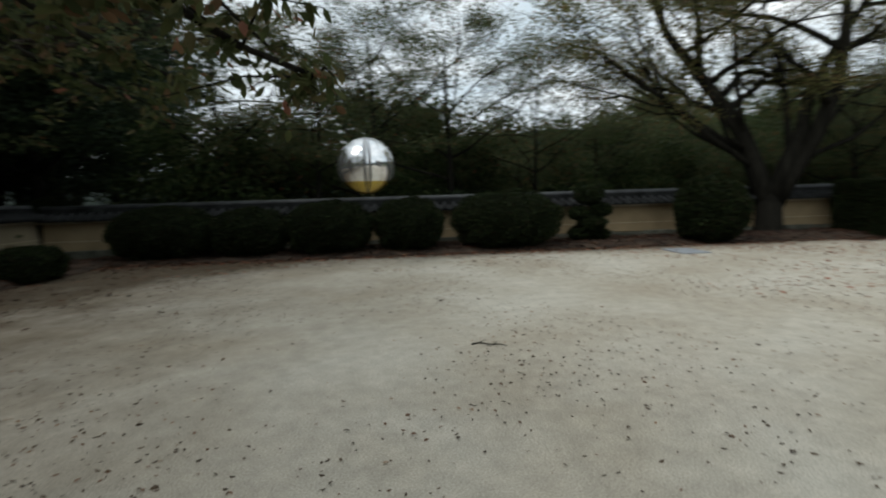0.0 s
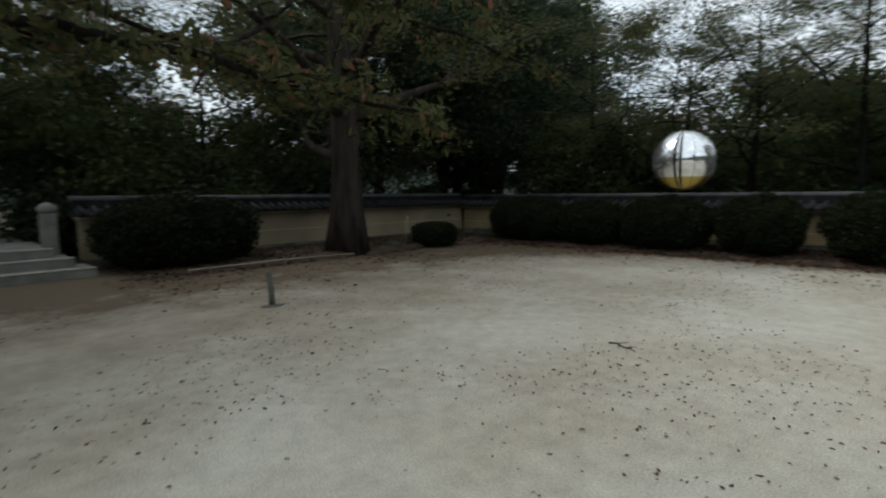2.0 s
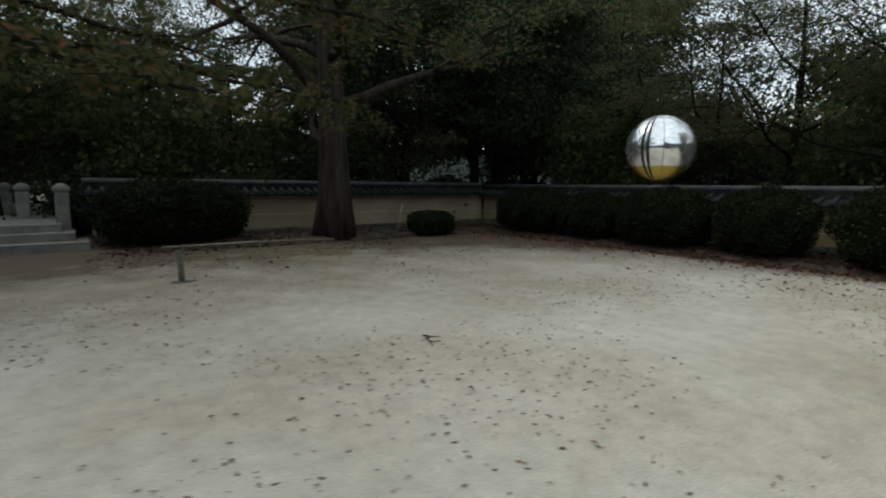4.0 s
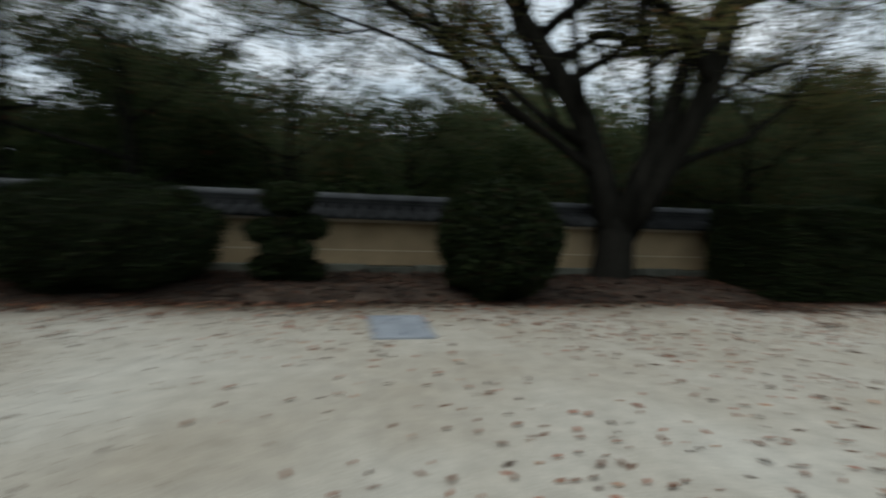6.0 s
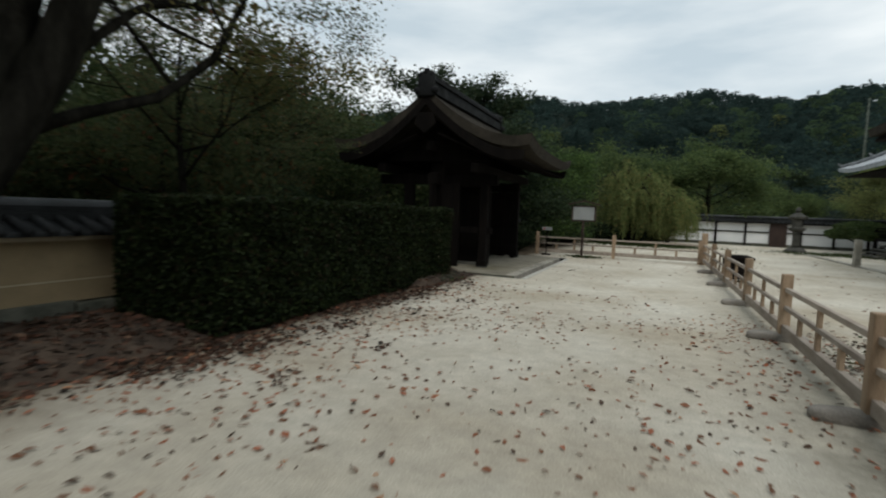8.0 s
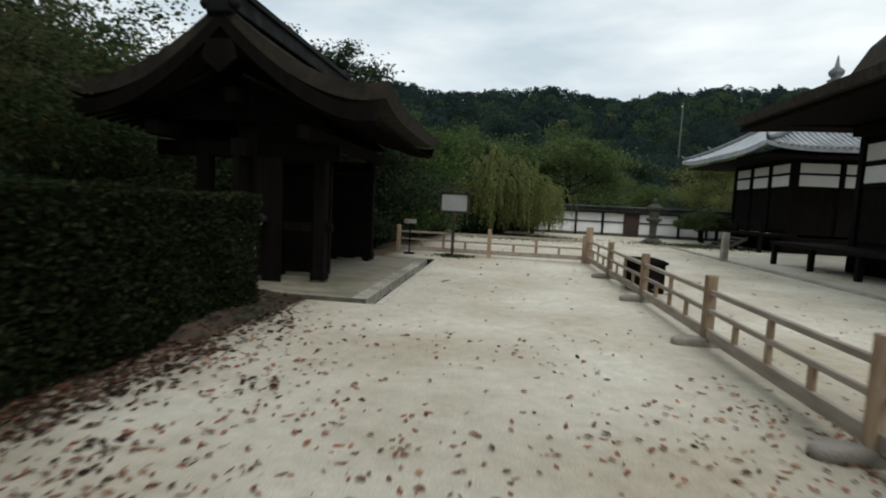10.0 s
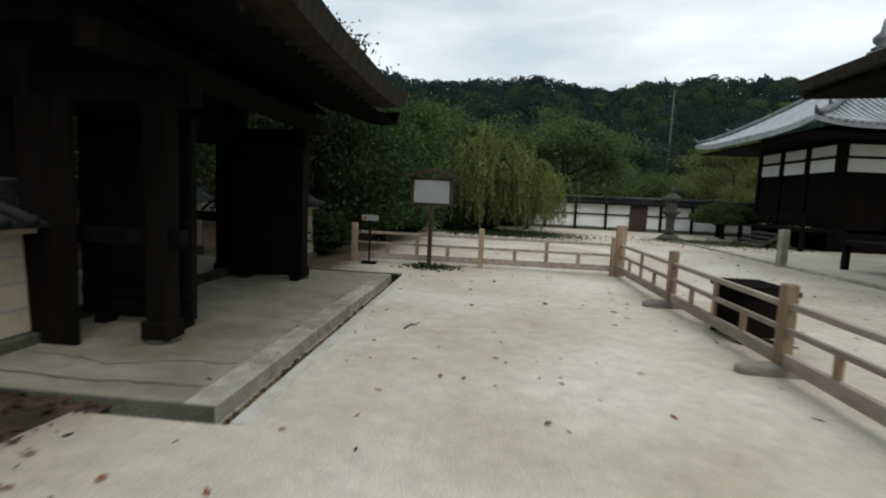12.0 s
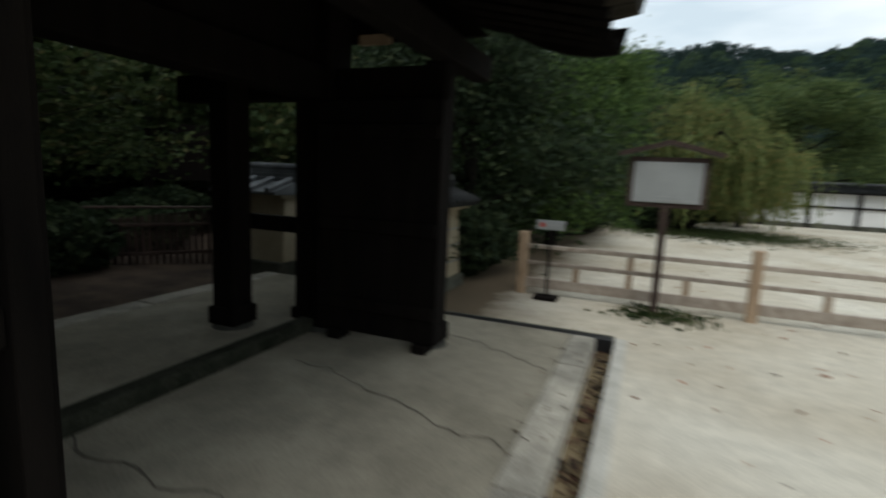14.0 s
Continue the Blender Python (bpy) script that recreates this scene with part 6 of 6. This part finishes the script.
for x, y, s, k in ((-8, 62, 1.2, 1), (-1, 66, 1.1, 2), (9, 70, 1.2, 1), (16, 72, 1.3, 1), (24, 70, 1.2, 2), (30, 66, 1.2, 1), (4, 76, 1.4, 2), (-14, 64, 1.2, 1), (-20, 58, 1.3, 2)):
    plant(KINDS[k][0], (x, y, -0.1), "tall dark wooded tree at the foot of the hill", rz=float(rng.uniform(0, 360)), scale=min(s, 0.155 * math.hypot(x + 5, y - 19) / (12 if k == 1 else 5)), group="trees at the foot of the hill", name="hill_tree")


# ---- floating sphere ----
orb = thing("metal_sphere", "polished silver metal sphere with black seams, hovering above the hedge", "sphere", (-6.5, -1.2, 2.2), -24)
R = 0.62
def lune(r, a0, a1, z0=-0.985, z1=0.985, nu=10, nv=28):
    bm = bmesh.new()
    rows = []
    for j in range(nv + 1):
        ph = math.asin(z0) + (math.asin(z1) - math.asin(z0)) * j / nv
        rows.append([bm.verts.new((r * math.cos(ph) * math.cos(a0 + (a1 - a0) * i / nu), r * math.cos(ph) * math.sin(a0 + (a1 - a0) * i / nu), r * math.sin(ph))) for i in range(nu + 1)])
    for p, q in zip(rows, rows[1:]):
        for i in range(nu):
            bm.faces.new((p[i], p[i + 1], q[i + 1], q[i]))
    return bm
bm = bmesh.new()
bmesh.ops.create_uvsphere(bm, u_segments=48, v_segments=32, radius=R * 0.975)
part("core", bm, M_BLACK, orb, "black inner shell", True)
for k in range(6):
    a = k * math.tau / 6
    petal = part("petal", lune(R, a + 0.008, a + math.tau / 6 - 0.008, -0.55, 0.999), M_CHROME, orb, smooth=True)
    # lower end of the petal, with the mirrored ground painted on as gold
    part("tip", lune(R, a + 0.008, a + math.tau / 6 - 0.008, -0.999, -0.55, 10, 10), M_GOLD_REFLECTION, petal, "lower tip with the ground's reflection coloured in gold", True)
    if k % 2 == 0:
        part("stripe", lune(R + 0.003, a + 0.40, a + 0.49, -0.93, 0.93, 3), M_BLACK, petal, "black stripe", True)
        part("stripe", lune(R + 0.003, a + 0.57, a + 0.66, -0.93, 0.93, 3), M_BLACK, petal, "black stripe", True)


def weeds(at, r, n, seed, label):
    rng = np.random.default_rng(seed)
    d = rng.normal(size=(n, 2)) * r / 2
    p = np.stack([at[0] + d[:, 0], at[1] + d[:, 1] * 0.7, np.abs(rng.normal(size=n)) * 0.03 + 0.015], axis=1)
    ob = new("weeds", leaf_mesh("weeds", p, 0.035, rng, F_GREEN, 2.6))
    return tagged(ob, label, "weeds", kind="stuff")


weeds((-6.0, 28.25), 0.6, 400, 91, "small green weeds round the sign post")
weeds((-4.2, 40.8), 3.4, 9000, 92, "thin mossy weeds under the far trees")
weeds((-8.45, 19.2), 0.7, 1500, 94, "dark grass tufts beside the gate floor")
weeds((5.5, 41.0), 3.0, 3000, 93, "thin weeds by the far wall")


# ---- fallen leaves ----
def litter(name, n, x0, x1, y0, y1, seed, size, label, z=0.012, keep=None, material=None):
    rng = np.random.default_rng(seed)
    p = np.stack([rng.uniform(x0, x1, n), rng.uniform(y0, y1, n), np.full(n, z)], axis=1)
    if keep is not None:
        p = p[keep(p[:, 0], p[:, 1], rng)]
    ob = new(name, leaf_mesh(name, p, size, rng, material or F_LITTER, 2.0, 0.86, fold=0.28, oval=True))
    return tagged(ob, label, "leaves", kind="stuff")


litter("fallen_leaves", 15500, -8.2, -1.0, 4.0, 21.0, 301, 0.037, "brown fallen leaves scattered on the gravel", 0.012,
       lambda x, y, r: (r.random(len(x)) < np.clip((y - 3.6) / 4.5, 0, 1) * np.clip((20.6 - y) / 3.5, 0.15, 1) * np.clip(0.26 + 0.8 * np.exp(-((x + 8.2) / 2.2) ** 2) + 0.35 * np.exp(-((x + 2.0) / 0.9) ** 2), 0, 1)) & (y < 19.5 + r.normal(size=len(x))) & (np.sin(x * 1.7 + np.sin(y * 1.1) * 2) + np.sin(y * 1.9 - x * 0.6) + r.normal(size=len(x)) * 0.9 > -0.9))
litter("leaf_bits", 20000, -9.0, 6.0, -8.0, 6.0, 302, 0.019, "small dark leaf bits scattered on the gravel", 0.008,
       lambda x, y, r: np.sin(x * 1.3 + np.sin(y * 0.9) * 2) + np.sin(y * 1.6 - x * 0.5) + r.normal(size=len(x)) * 0.8 > 0.1, F_BITS)
litter("hedge_leaves", 7000, -8.4, -5.4, -8.5, 6.0, 307, 0.045, "brown leaves drifted before the hedge", 0.012,
       lambda x, y, r: r.random(len(x)) < np.exp(-((x + 8.3) / 0.75) ** 2) + 0.10 * (np.sin(x * 2 + y) > 0.2))
def bed_litter(bed, n, seed, size, label):
    """Leaves that lie on the swell of a bed."""
    rng = np.random.default_rng(seed)
    me = bed.data
    co = np.array([tuple(v.co) for v in me.vertices])
    f = np.array([tuple(p.vertices) for p in me.polygons])[rng.integers(0, len(me.polygons), n)]
    u, v = rng.random((n, 1)), rng.random((n, 1))
    p = (co[f[:, 0]] * (1 - u) + co[f[:, 1]] * u) * (1 - v) + (co[f[:, 3]] * (1 - u) + co[f[:, 2]] * u) * v
    p[:, 2] += 0.015
    p[:, 0] += rng.normal(size=n) * 0.12
    p[:, 2] = np.maximum(p[:, 2], 0.012)
    ob = new("bed_leaves", leaf_mesh("bed_leaves", p, size, rng, F_BEDLEAF, 1.7, 0.8, fold=0.2, oval=True))
    return tagged(ob, label, "leaves", kind="stuff")


bed_litter(BED_W, 16000, 303, 0.06, "thick brown leaf litter over the bed")
bed_litter(BED_G, 1200, 323, 0.04, "small leaves on the weedy strip")
bed_litter(BED_S, 6000, 313, 0.055, "brown leaf litter under the tall tree")
litter("hedge_drift", 9000, -8.1, -6.2, 11.5, 19.6, 311, 0.042, "dark leaves drifted in clumps along the box hedge", 0.016,
       lambda x, y, r: r.random(len(x)) < np.clip(np.exp(-((x + 7.75) / 0.42) ** 2) * (0.75 + 0.45 * np.sin(y * 1.6 + np.sin(x * 3.0))) + 0.3 * (np.sin(x * 4.1 + y * 1.3) * np.sin(y * 2.7 - x) > 0.72), 0, 1), F_BEDLEAF)
litter("court_bits", 700, -6.3, 6.0, 19.0, 40.0, 304, 0.04, "a few dry leaves on the far gravel", 0.010)
litter("kerb_bits", 500, -6.95, -6.2, 20.3, 27.2, 310, 0.022, "small leaf crumbs along the kerb", 0.046, lambda x, y, r: (x < -6.62) & (r.random(len(x)) < 0.5), F_BITS)
litter("drain_leaves", 420, -6.60, -6.44, 20.5, 27.0, 305, 0.036, "brown leaves lying in the drain", -0.105, None, F_BEDLEAF)
litter("fence_leaves", 16000, -1.7, 1.4, 9.5, 19.5, 306, 0.045, "leaf piles gathered behind the fence", 0.02, lambda x, y, r: r.random(len(x)) < np.exp(-((x + 0.7 - 0.3 * np.sin(y * 1.9)) / 0.7) ** 2 - ((y - 14.2) / 2.0) ** 2), F_BITS)
litter("fence_weeds", 9000, -1.7, 1.0, 10.5, 19.0, 312, 0.032, "green weeds among the leaves behind the fence", 0.03, lambda x, y, r: r.random(len(x)) < 0.8 * np.exp(-((x + 0.8 - 0.3 * np.sin(y * 1.9)) / 0.5) ** 2 - ((y - 14.4) / 1.8) ** 2), F_GREEN)
litter("south_leaves", 15000, -9.0, 2.5, -8.3, -3.8, 308, 0.036, "brown leaves and dirt drifted along the bed edge", 0.010,
       lambda x, y, r: r.random(len(x)) < np.clip(np.exp(-(y + 8.3) / 1.15) * (0.75 + 0.45 * np.sin(x * 1.3 + np.sin(y * 2.1))), 0, 1), F_BEDLEAF)
litter("west_leaves", 9000, -8.2, -4.6, -8.0, 6.5, 309, 0.034, "small dark leaves drifted out from the hedge row", 0.010,
       lambda x, y, r: r.random(len(x)) < np.clip(np.exp(-(x + 8.2) / 0.8) * (0.7 + 0.5 * np.sin(y * 1.1 + np.sin(x * 2.3))), 0, 1), F_BEDLEAF)
